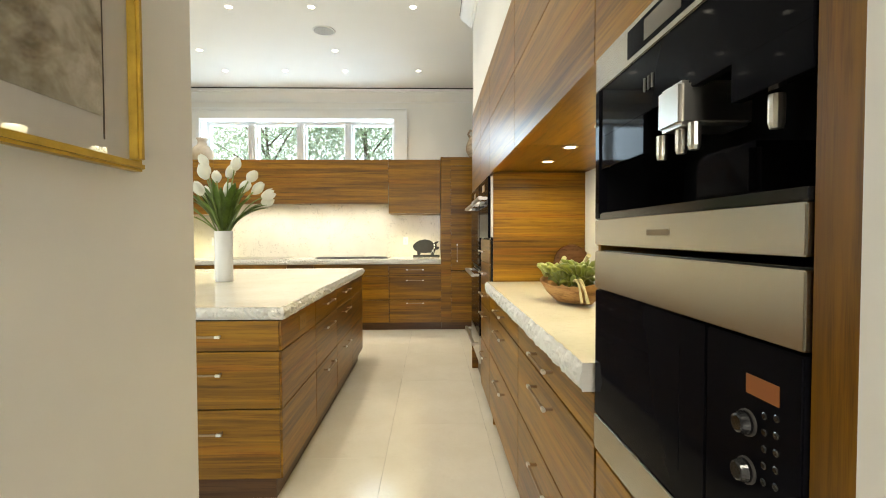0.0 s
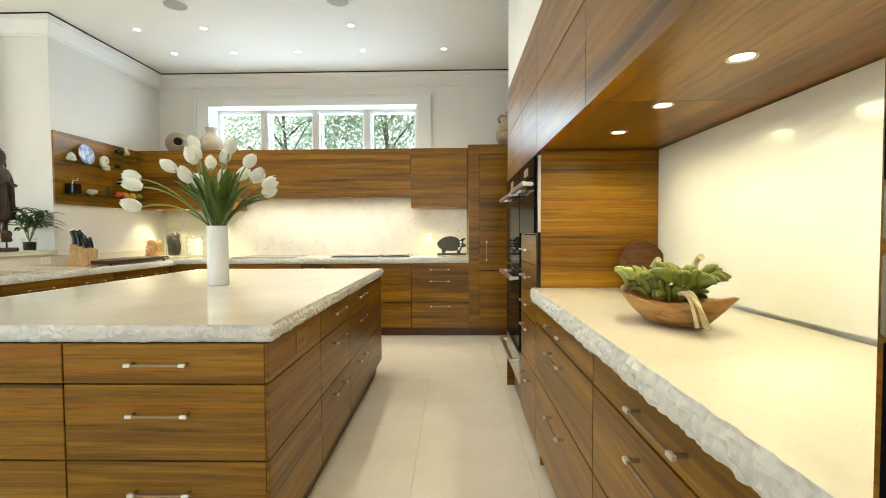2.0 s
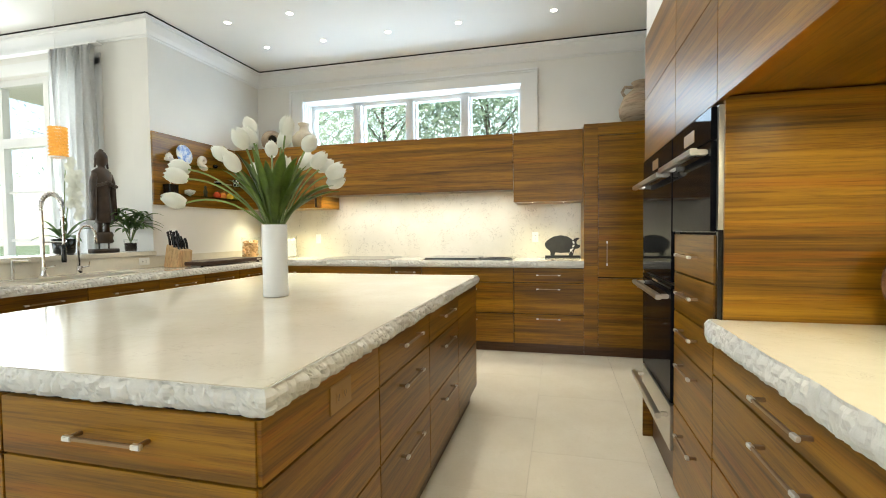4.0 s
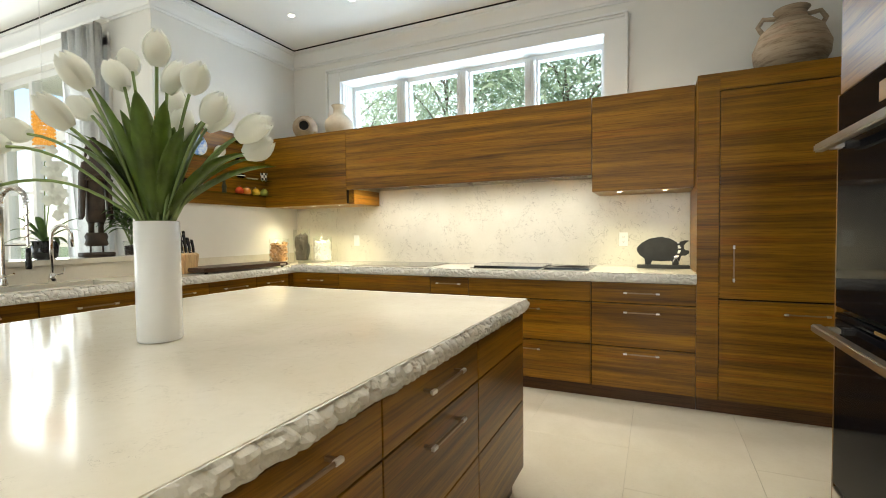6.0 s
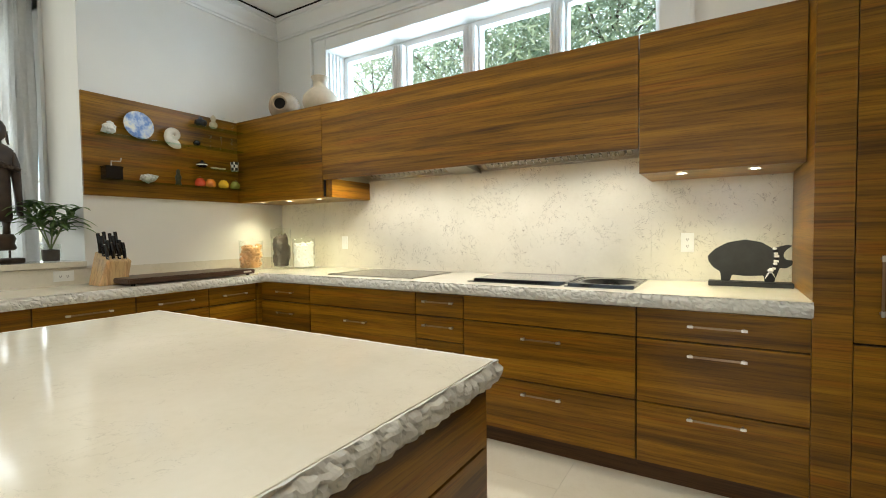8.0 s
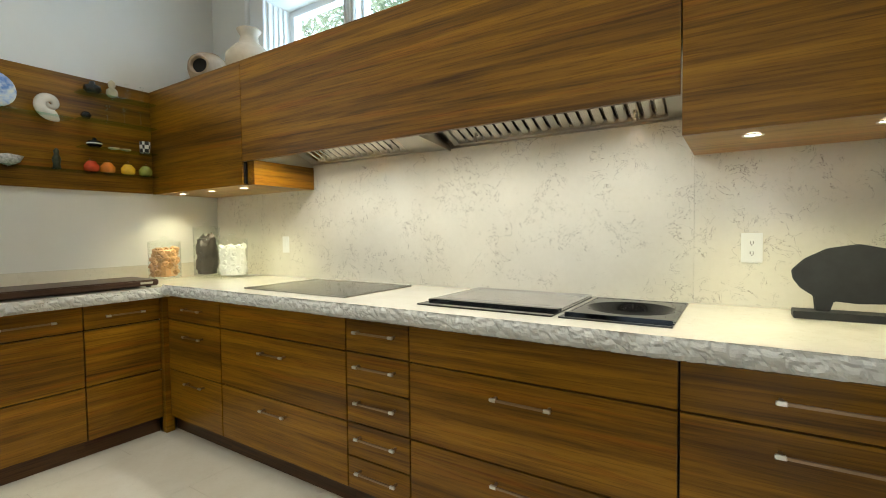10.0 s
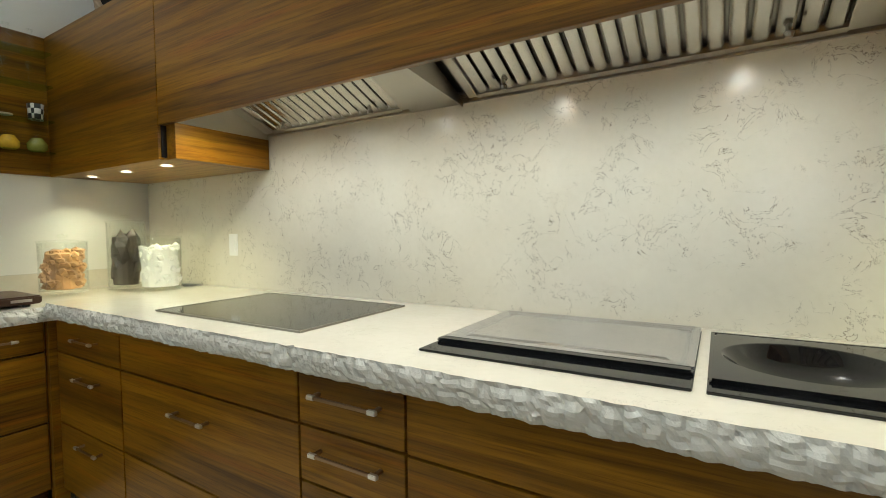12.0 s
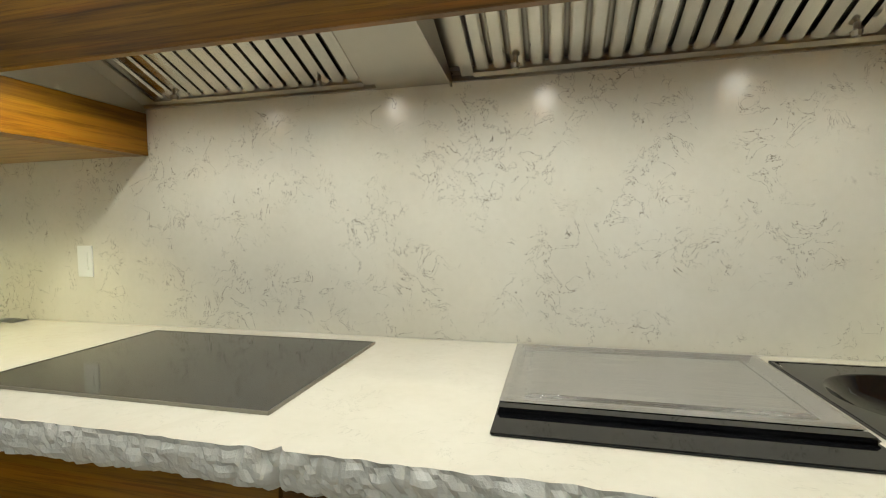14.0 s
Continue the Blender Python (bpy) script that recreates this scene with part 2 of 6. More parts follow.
# ---- large structure ----
NORTH, WEST, CEILING, FLOOR = 6.69, -3.992, 3.315, -0.036
floor = setting("floor", boxes((-8.2, 2.8, -3.2, 7.0, FLOOR - 0.12, FLOOR - 0.0059)), M_GROUT, "cream limestone tile floor with fine joints", "floor")
W0, W1, WT = -3.31, -0.525, 2.90
setting("wall_north", boxes((-4.2, W0, NORTH, 7.0, FLOOR, 3.6), (W1, 2.8, NORTH, 7.0, FLOOR, 3.6), (W0, W1, NORTH, 7.0, WT, 3.6), (W0, W1, NORTH, 7.0, FLOOR, 2.12)),
        M_WALL, "white painted wall above the upper cabinets")
setting("wall_west", boxes((-4.2, WEST, 5.0, NORTH, FLOOR, 3.6)), M_WALL, "white painted wall with a shelf board")
setting("wall_bay", boxes((-4.66, -4.2, 5.0, 5.2, FLOOR, 3.6), (-8.2, -6.75, 5.0, 5.2, FLOOR, 3.6), (-6.75, -4.66, 5.0, 5.2, 2.92, 3.6), (-6.75, -4.66, 5.0, 5.2, FLOOR, 0.35)),
        M_WALL, "white painted wall with a tall window")
setting("wall_half", boxes((-4.3, WEST, 2.2, 5.0, FLOOR, 1.008)), M_WALL, "low white wall behind the sink counter")
# Out of view; its wide opening is added to let the west fill in.
setting("wall_far_west", boxes((-8.2, -8.0, -3.2, -0.3, FLOOR, 3.6), (-8.2, -8.0, 3.3, 5.2, FLOOR, 3.6), (-8.2, -8.0, -0.3, 3.3, FLOOR, 0.55), (-8.2, -8.0, -0.3, 3.3, 2.65, 3.6)), M_WALL, "unseen white wall with an opening added for fill light")
# Out of view; the opening in it is added for the south fill lamp.
setting("wall_south", boxes((-8.2, -3.6, -1.7, -1.5, FLOOR, 3.6), (-1.2, -0.58, -1.7, -1.5, FLOOR, 3.6), (-3.6, -1.2, -1.7, -1.5, FLOOR, 0.65), (-3.6, -1.2, -1.7, -1.5, 2.65, 3.6), (-0.58, 1.2, -3.2, -3.0, FLOOR, 3.6)), M_WALL, "plain white wall")
setting("wall_hall", boxes((-0.58, -0.44, -3.0, 0.86, FLOOR, 3.6), bev=0.004), M_WALL, "greyish white wall end with a framed picture")
setting("wall_east", boxes((1.03, 1.2, -3.2, 4.30, FLOOR, 3.6), (0.385, 1.03, -3.2, 0.372, FLOOR, 3.6)), M_WALL, "white wall behind the niche")
setting("wall_bulkhead", boxes((0.40, 1.03, 0.372, 4.28, 2.325, 3.6)), M_WALL, "white bulkhead above the upper cabinets")
setting("wall_far_east", boxes((2.6, 2.8, 4.0, 7.0, FLOOR, 3.6), (1.2, 2.8, 3.9, 4.1, FLOOR, 3.6)), M_WALL, "plain white wall")
setting("ceiling", boxes((-8.2, 2.8, -3.2, 7.0, CEILING, 3.6)), M_CEIL, "smooth white ceiling with recessed lights", "ceiling")


def crown(name, a, b, out):
    """A crown moulding between two corners of the wall; out: the way it projects."""
    bm = bmesh.new()
    prof = [(0, 3.135), (0.012, 3.135), (0.018, 3.15), (0.03, 3.155), (0.05, 3.19), (0.085, 3.235), (0.10, 3.25), (0.10, 3.265), (0.112, 3.27), (0.112, 3.30), (0, 3.30)]
    ends = []
    for p, lean in ((a, 0), (b, 1)):
        ends.append([bm.verts.new((p[0] + out[0] * d + (p[2] if len(p) > 2 else 0) * d * abs(out[1]), p[1] + out[1] * d + (p[2] if len(p) > 2 else 0) * d * abs(out[0]), z)) for d, z in prof])
    n = len(prof)
    for i in range(n):
        bm.faces.new((ends[0][i], ends[0][(i + 1) % n], ends[1][(i + 1) % n], ends[1][i]))
    bm.faces.new(ends[0])
    bm.faces.new(list(reversed(ends[1])))
    bmesh.ops.recalc_face_normals(bm, faces=bm.faces)
    return setting(name, bm, M_TRIM, "white crown moulding under the ceiling", "moulding")


crown("trim_crown_north", (WEST, NORTH, 1), (2.6, NORTH, -1), (0, -1))
crown("trim_crown_west", (WEST, 5.0, -1), (WEST, NORTH, -1), (1, 0))
crown("trim_crown_bay", (-8.0, 5.0, 1), (WEST, 5.0, 1), (0, -1))
crown("trim_crown_bulkhead", (0.40, 0.372, 0), (0.40, 4.28, 1), (-1, 0))
crown("trim_crown_bulkhead_end", (0.40, 4.28, -1), (1.2, 4.28, 0), (0, 1))
# Solid black strips take the place of the shade above the crown.
setting("trim_shadow_gap", boxes((WEST + 0.107, 0.29, NORTH - 0.115, NORTH - 0.107, 3.30, CEILING), (0.29, 2.5, NORTH - 0.115, NORTH - 0.107, 3.30, CEILING),
                                 (WEST + 0.107, WEST + 0.115, 4.893, NORTH - 0.115, 3.30, CEILING),
                                 (-8.0, WEST + 0.107, 4.885, 4.893, 3.30, CEILING), (0.285, 0.293, 0.372, 4.39, 3.30, CEILING)), M_DARK, "black strips standing in for the shadow gap round the ceiling", "trim")


def pane_row(name, xs, z0, z1, y, parent):
    for a, b in xs:
        g = part(name, boxes((a, b, y, y + 0.006, z0, z1)), M_GLASS, parent)
        g.visible_shadow = False


# north clerestory window
win = thing("window_1", (-1.92, 6.94, 2.2), "white-framed clerestory window of four panes above the cabinets", "window", kind="structure")
PANES = [(-3.262, -2.706), (-2.555, -1.994), (-1.848, -1.284), (-1.149, -0.574)]
bm = boxes((W0, W1, 6.90, 6.97, 2.852, WT), (W0, W1, 6.90, 6.97, 2.12, 2.16), (W0, -3.262, 6.90, 6.97, 2.16, 2.852), (-0.574, W1, 6.90, 6.97, 2.16, 2.852))
part("window_frame", bm, M_TRIM, win)
for (a, b), (c, d) in zip(PANES, PANES[1:]):
    bm = boxes((b, c, 6.90, 6.97, 2.16, 2.852), (b + 0.02, c - 0.02, 6.84, 6.90, 2.16, 2.852))
    for k in range(4):
        u = b + 0.034 + k * (c - b - 0.068) / 3
        box(bm, u - 0.008, u + 0.008, 6.828, 6.84, 2.16, 2.852, bev=0.004)
    part("mullion", bm, M_TRIM, win)
pane_row("pane", PANES, 2.16, 2.852, 6.93, win)
bm = boxes((-3.47, W0, 6.662, NORTH, 2.12, 3.01), (W1, -0.362, 6.662, NORTH, 2.12, 3.01), (W0, W1, 6.662, NORTH, WT, 3.01),
           (-3.49, -0.342, 6.65, NORTH, 3.01, 3.03), bev=0.004)
part("casing", bm, M_TRIM, win)
part("backband", boxes((-0.362, -0.338, 6.636, NORTH, 2.12, 3.03), (-3.494, -3.47, 6.636, NORTH, 2.12, 3.03), (-3.494, -0.338, 6.636, NORTH, 3.031, 3.052), bev=0.004), M_TRIM, win)
for side in (W0, W1 - 0.012):
    bm = bmesh.new()
    for k in range(4):
        box(bm, side, side + 0.012, 6.70 + 0.045 * k, 6.73 + 0.045 * k, 2.13, 2.89, bev=0.004)
    part("reeded_reveal", bm, M_TRIM, win)

# tall bay window
win2 = thing("window_2", (-5.9, 5.1, 0.35), "tall white-framed bay window with glazing bars", "window", kind="structure")
bm = boxes((-6.75, -4.66, 5.08, 5.14, 2.85, 2.92), (-6.75, -4.66, 5.08, 5.14, 0.35, 0.45), (-6.75, -6.68, 5.08, 5.14, 0.45, 2.85), (-4.74, -4.66, 5.08, 5.14, 0.45, 2.85))
part("window_frame", bm, M_TRIM, win2)
part("transom", boxes((-6.68, -4.74, 5.06, 5.15, 2.18, 2.28)), M_TRIM, win2)
for x in (-5.42, -6.1):
    part("glazing_bar", boxes((x - 0.035, x + 0.035, 5.07, 5.145, 0.45, 2.18), (x - 0.035, x + 0.035, 5.07, 5.145, 2.28, 2.85)), M_TRIM, win2)
for z in (1.15, 1.68):
    part("glazing_bar", boxes((-6.68, -4.74, 5.10, 5.13, z, z + 0.03)), M_TRIM, win2)
pane_row("pane", [(-6.68, -4.74)], 0.45, 2.85, 5.11, win2)
part("casing", boxes((-4.66, -4.56, 4.975, 5.0, 0.3, 3.0), (-6.87, -6.75, 4.975, 5.0, 0.3, 3.0), (-6.87, -4.56, 4.975, 5.0, 2.92, 3.04), bev=0.005), M_TRIM, win2)

# ---- cabinets ----


class Face:
    """A vertical face: u runs along it, v is up, w points out of it."""

    def __init__(self, axis, plane, sign):
        self.axis, self.plane, self.sign = axis, plane, sign

    def dims(self, u0, u1, v0, v1, w0, w1):
        a, b = sorted((self.plane + self.sign * w0, self.plane + self.sign * w1))
        return (u0, u1, a, b, v0, v1) if self.axis == "x" else (a, b, u0, u1, v0, v1)

    def at(self, u, v, w):
        p = self.plane + self.sign * w
        return (u, p, v) if self.axis == "x" else (p, u, v)


def handle(F, parent, u, v, length, upright=False):
    """A bar handle: two chrome end blocks joined by a thinner bronze grip."""
    bm = bmesh.new()
    h = length / 2

    def block(a, b, c, d, w0, w1, bev):
        box(bm, *(F.dims(u + c, u + d, v + a, v + b, w0, w1) if upright else F.dims(u + a, u + b, v + c, v + d, w0, w1)), bev=bev)

    for s in (-1, 1):
        block(s * h - 0.013, s * h + 0.013, -0.006, 0.006, 0.025, 0.037, 0.002)
    count = len(bm.faces)
    # Posts share the grip's dark bronze: their shade is put into the colour.
    for s in (-1, 1):
        block(s * h - 0.005, s * h + 0.005, -0.0045, 0.0045, 0.0, 0.0255, 0.001)
    block(-h, h, -0.0045, 0.0045, 0.027, 0.035, 0.0015)
    ob = part("handle", bm, M_BLOCK, parent, "chrome-ended bar handle")
    ob.data.materials.append(M_HANDLE)
    for p in ob.data.polygons[count:]:
        p.material_index = 1
    return ob


def cabinet(name, F, u0, u1, v0, v1, depth, fronts, label, category="cabinet", group="", toe=True, mat=None, front_name="drawer_front"):
    """fronts: (ua, ub, va, vb, handle) with handle None, or (u, v, length, upright)."""
    root = thing(name, F.at((u0 + u1) / 2, FLOOR if toe else v0, -depth / 2), label, category, group)
    part("carcass", boxes(F.dims(u0 + 0.001, u1 - 0.001, v0, v1, -depth, -0.021)), M_DARK, root)
    if toe:
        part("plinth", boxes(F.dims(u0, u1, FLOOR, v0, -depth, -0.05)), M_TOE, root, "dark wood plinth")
    for ua, ub, va, vb, h in fronts:
        d = part(front_name, boxes(F.dims(ua + 0.0035, ub - 0.0035, va + 0.0035, vb - 0.0035, -0.02, 0.0), bev=0.001), mat or M_WOOD, root)
        if h:
            handle(F, d, h[0], h[1], h[2], len(h) > 3 and h[3])
    return root


def rows_of(u0, u1, zs, hs):
    return [(u0, u1, b, a, h) for (a, b), h in zip(zip(zs, zs[1:]), hs)]


BASE = "teak-veneer base cabinet with drawers under the stone counter"
Z3 = [0.836, 0.686, 0.368, 0.064]
NF = Face("x", 6.0, -1)
G = "base cabinets of the back wall"
cabinet("base_cabinet", NF, -3.46, -2.862, 0.064, 0.836, 0.66, rows_of(-3.43, -2.862, Z3, [(-3.12, 0.765, 0.16), (-3.12, 0.60, 0.16), (-3.12, 0.315, 0.16)]), BASE, group=G)
cabinet("base_cabinet", NF, -2.862, -1.885, 0.064, 0.836, 0.66, rows_of(-2.862, -1.885, Z3, [None, (-2.39, 0.60, 0.17), (-2.39, 0.30, 0.17)]), BASE, group=G)
Z5 = [0.836, 0.688, 0.534, 0.370, 0.215, 0.064]
cabinet("base_cabinet", NF, -1.885, -1.532, 0.064, 0.836, 0.66, rows_of(-1.885, -1.532, Z5, [(-1.705, (a + b) / 2 + 0.02, 0.20) for a, b in zip(Z5, Z5[1:])]),
        "narrow teak-veneer base cabinet with five small drawers", group=G)
cabinet("base_cabinet", NF, -1.532, -0.553, 0.064, 0.836, 0.66, rows_of(-1.532, -0.553, Z3, [None, (-1.04, 0.615, 0.20), (-1.04, 0.30, 0.20)]), BASE, group=G)
cabinet("base_cabinet", NF, -0.553, 0.134, 0.064, 0.836, 0.66, rows_of(-0.553, 0.134, Z3, [(-0.21, 0.765, 0.21), (-0.21, 0.625, 0.21), (-0.21, 0.325, 0.21)]), BASE, group=G)

corner = thing("corner_post", (-3.45, 5.99, FLOOR), "teak corner post between the two cabinet runs", "cabinet")
part("post", boxes((-3.475, -3.434, 5.972, 6.025, FLOOR, 0.83), bev=0.001), M_WOOD, corner)

# tall cabinet at the end of the back wall
tall = cabinet("tall_cabinet", NF, 0.136, 1.33, 0.064, 2.238, 0.66, [
    (0.262, 1.206, 0.748, 2.122, (0.344, 0.985, 0.215, True)), (0.262, 1.206, 0.064, 0.744, (0.734, 0.668, 0.21))],
    "tall teak-veneer cabinet with one door above a deep drawer", "cabinet", front_name="door")
part("side_panel", boxes((0.132, 0.262, 5.998, 6.02, 0.064, 2.238), (0.132, 0.15, 6.02, 6.668, 0.064, 2.238), bev=0.001), M_WOOD, tall)
part("side_panel", boxes((1.208, 1.332, 5.998, 6.02, 0.064, 2.238), (1.314, 1.332, 6.02, 6.668, 0.064, 2.238), bev=0.001), M_WOOD, tall)
part("top_rail", boxes((0.262, 1.208, 5.998, 6.02, 2.124, 2.238), bev=0.001), M_WOOD, tall)

# left run below the sink
WF = Face("y", -3.46, 1)
G = "base cabinets of the sink run"
for a, b in ((2.4, 3.3), (3.3, 3.92), (3.92, 4.54), (4.54, 5.07), (5.07, 5.567), (5.567, 5.97)):
    m = (a + b) / 2
    cabinet("base_cabinet", WF, a, b, 0.064, 0.825, 0.50, rows_of(a, b, [0.825, 0.686, 0.368, 0.064], [(m, 0.755, 0.22 if b - a > 0.45 else 0.18), None, None]), BASE, group=G)

# upper cabinets of the back wall
UF = Face("x", 6.187, -1)
UPLAB = "teak-veneer upper cabinet with a lit underside"
UPPERS = "upper cabinets of the back wall"


def upper(u0, u1, z0, z1, body, label):
    root = thing("upper_cabinet", ((u0 + u1) / 2, 6.43, z0), label, "cabinet", UPPERS)
    part("carcass", boxes(body), M_UNDER, root)
    part("door", boxes((u0 + 0.002, u1 - 0.002, 6.187, 6.207, z0, z1), bev=0.001), M_WOOD, root)
    return root


upper(-3.97, -2.895, 1.507, 2.235, (-3.97, -2.90, 6.209, 6.668, 1.509, 2.233), UPLAB)
upper(-0.570, 0.130, 1.513, 2.235, (-0.568, 0.128, 6.209, 6.668, 1.515, 2.233), UPLAB)
rt = thing("wood_bracket", (-2.86, 6.5, 1.507), "teak box end beside the range hood", "cabinet")
part("panel", boxes((-2.886, -2.82, 6.215, 6.668, 1.507, 1.652), bev=0.001), M_WOOD_BRACKET, rt)
# A black strip fills the recess in place of its shade.
part("shadow_gap", boxes((-2.893, -2.887, 6.196, 6.666, 1.515, 1.646)), M_DARK, rt, "black strip standing in for the shaded gap beside the panel")

# range hood
hood = thing("range_hood", (-1.73, 6.43, 1.645), "wide range hood clad in teak with steel baffle filters", "range hood")
part("front_panel", boxes((-2.893, -0.573, 6.187, 6.207, 1.645, 2.235), bev=0.001), M_WOOD, hood)
part("body", boxes((-2.89, -0.576, 6.30, 6.668, 1.93, 2.233), (-2.89, -0.576, 6.209, 6.30, 2.15, 2.233)), M_WOOD_FLAT, hood)


def slope(y):
    return 1.676 + (6.655 - y) * 0.42


def sloped(x0, x1, y0, y1, t0, t1):
    """A plate that follows the hood's slope, t0 to t1 metres above it."""
    bm = bmesh.new()
    v = [bm.verts.new((x, y, slope(y) + t)) for x in (x0, x1) for y in (y0, y1) for t in (t0, t1)]
    for q in ((0, 1, 3, 2), (4, 6, 7, 5), (0, 4, 5, 1), (2, 3, 7, 6), (0, 2, 6, 4), (1, 5, 7, 3)):
        bm.faces.new([v[i] for i in q])
    bmesh.ops.recalc_face_normals(bm, faces=bm.faces)
    return bm


part("liner", sloped(-2.82, -0.58, 6.215, 6.655, 0.03, 0.034), M_HOODSTEEL, hood)
part("rear_lip", boxes((-2.82, -0.58, 6.655, 6.6695, 1.666, 1.682)), M_HOODSTEEL, hood, "steel lip")
for x0, x1 in ((-2.82, -2.755), (-2.0, -1.96), (-1.70, -1.665), (-0.66, -0.58)):
    part("liner_plate", sloped(x0, x1, 6.215, 6.65, -0.002, 0.002), M_HOODSTEEL, hood)
part("liner_side", boxes((-2.822, -2.816, 6.215, 6.66, 1.652, 1.92)), M_HOODSTEEL, hood)
part("lamp_housing", sloped(-1.96, -1.735, 6.215, 6.66, -0.012, -0.008), M_HOODSTEEL, hood)
bm = bmesh.new()
vs = [bm.verts.new(p) for p in ((-1.735, 6.66, 1.652), (-1.735, 6.215, 1.70), (-1.735, 6.215, 1.85), (-1.735, 6.66, 1.676),
                                (-1.73, 6.66, 1.652), (-1.73, 6.215, 1.70), (-1.73, 6.215, 1.85), (-1.73, 6.66, 1.676))]
for q in ((0, 1, 2, 3), (7, 6, 5, 4), (0, 4, 5, 1), (1, 5, 6, 2), (2, 6, 7, 3), (3, 7, 4, 0)):
    bm.faces.new([vs[i] for i in q])
part("lamp_housing", bm, M_HOODSTEEL, hood)
# Darker copy of the filter steel: the shade between baffles is in its colour.
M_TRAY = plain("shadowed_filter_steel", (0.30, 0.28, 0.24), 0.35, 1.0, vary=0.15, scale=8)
for a, b in ((-2.755, -2.0), (-1.665, -0.66)):
    filt = part("baffle_filter", sloped(a, b, 6.225, 6.63, 0.026, 0.029), M_TRAY, hood, "steel filter tray darkened for the shade between baffles")
    part("filter_frame", sloped(a, b, 6.637, 6.654, -0.004, 0.012), M_HOODSTEEL, filt)
    count = round((b - a) / 0.0515)
    step = (b - a) / count
    for i in range(count):
        x = a + step * (i + 0.5)
        bm = bmesh.new()
        prof = [(-0.0225, 0.024), (-0.0195, 0.006), (-0.013, 0.0), (0.013, 0.0), (0.0195, 0.006), (0.0225, 0.024), (0.020, 0.024), (-0.020, 0.024)]
        e = [[bm.verts.new((x + u, y, slope(y) + t)) for u, t in prof] for y in (6.225, 6.634)]
        for k in range(8):
            bm.faces.new((e[0][k], e[0][(k + 1) % 8], e[1][(k + 1) % 8], e[1][k]))
        bm.faces.new(e[0])
        bm.faces.new(list(reversed(e[1])))
        bmesh.ops.recalc_face_normals(bm, faces=bm.faces)
        part("baffle", bm, M_BAFFLE, filt)
    for x in (a + 0.12, b - 0.12):
        for y in (6.27, 6.60):
            bm = bmesh.new()
            lathe(bm, [(0.009, -0.030), (0.012, -0.018), (0.007, -0.014), (0.007, 0.004)], 10, (x, y, slope(y)))
            part("filter_knob", bm, M_HOODSTEEL, filt)

# ---- right-hand run ----
EF = Face("y", 0.39, -1)
RIGHT = "base cabinets of the niche run"
ZR = [0.838, 0.722, 0.440, 0.064]
cabinet("base_cabinet", EF, 1.036, 1.99, 0.064, 0.838, 0.62, rows_of(1.036, 1.99, ZR, [(1.52, 0.78, 0.22), (1.52, 0.66, 0.22), (1.52, 0.37, 0.22)]), BASE, group=RIGHT)
cabinet("base_cabinet", EF, 1.99, 2.985, 0.064, 0.838, 0.62, rows_of(1.99, 2.985, ZR, [(2.48, 0.78, 0.22), (2.48, 0.66, 0.22), (2.48, 0.37, 0.22)]), BASE, group=RIGHT)
RU = "upper cabinets over the niche"
for a, b in ((0.372, 1.05), (1.05, 2.09), (2.09, 2.972), (2.972, 3.52), (3.52, 4.26)):
    root = thing("upper_cabinet", (0.7, (a + b) / 2, 1.62), "teak-veneer upper cabinet with two flush doors", "cabinet", RU)
    part("carcass", boxes((0.412, 1.028, a + 0.001, b - 0.001, 1.628, 2.322)), M_WOOD_SOFFIT, root)
    part("door", boxes((0.39, 0.41, a + 0.002, b - 0.002, 1.612, 1.963), bev=0.001), M_WOOD, root)
    part("door", boxes((0.39, 0.41, a + 0.002, b - 0.002, 1.967, 2.322), bev=0.001), M_WOOD, root)
niche = thing("counter_niche", (0.7, 2.97, FLOOR), "niche lined with a teak side and glossy white back", "niche")
part("side_panel", boxes((0.41, 1.028, 2.955, 2.975, FLOOR, 1.622), bev=0.001), M_WOOD, niche)
part("edge_strip", boxes((0.395, 0.412, 2.965, 2.985, 0.90, 1.20)), M_BLACK, niche, "black edge strip")
part("edge_strip", boxes((0.395, 0.412, 2.965, 2.985, 1.20, 1.60)), M_STEEL, niche, "steel edge strip")
M_GLOSSWHITE = plain("glossy_white_panel", (0.80, 0.80, 0.77), 0.12, vary=0.02, scale=2.0, rel=0.0)
part("back_panel", boxes((1.012, 1.028, 1.05, 2.953, 0.925, 1.622)), M_GLOSSWHITE, niche, "glossy white back panel")

# oven columns
STEEL_L = "stainless steel"
colA = cabinet("oven_cabinet", EF, 2.985, 3.52, 0.064, 1.60, 0.62,
               rows_of(2.985, 3.52, [1.186, 1.02, 0.853, 0.70, 0.43, 0.064], [(3.26, 1.10, 0.19), (3.26, 0.945, 0.19), (3.26, 0.79, 0.19), (3.26, 0.645, 0.19), (3.26, 0.35, 0.19)]),
               "teak cabinet of five drawers below a built-in oven", "cabinet")


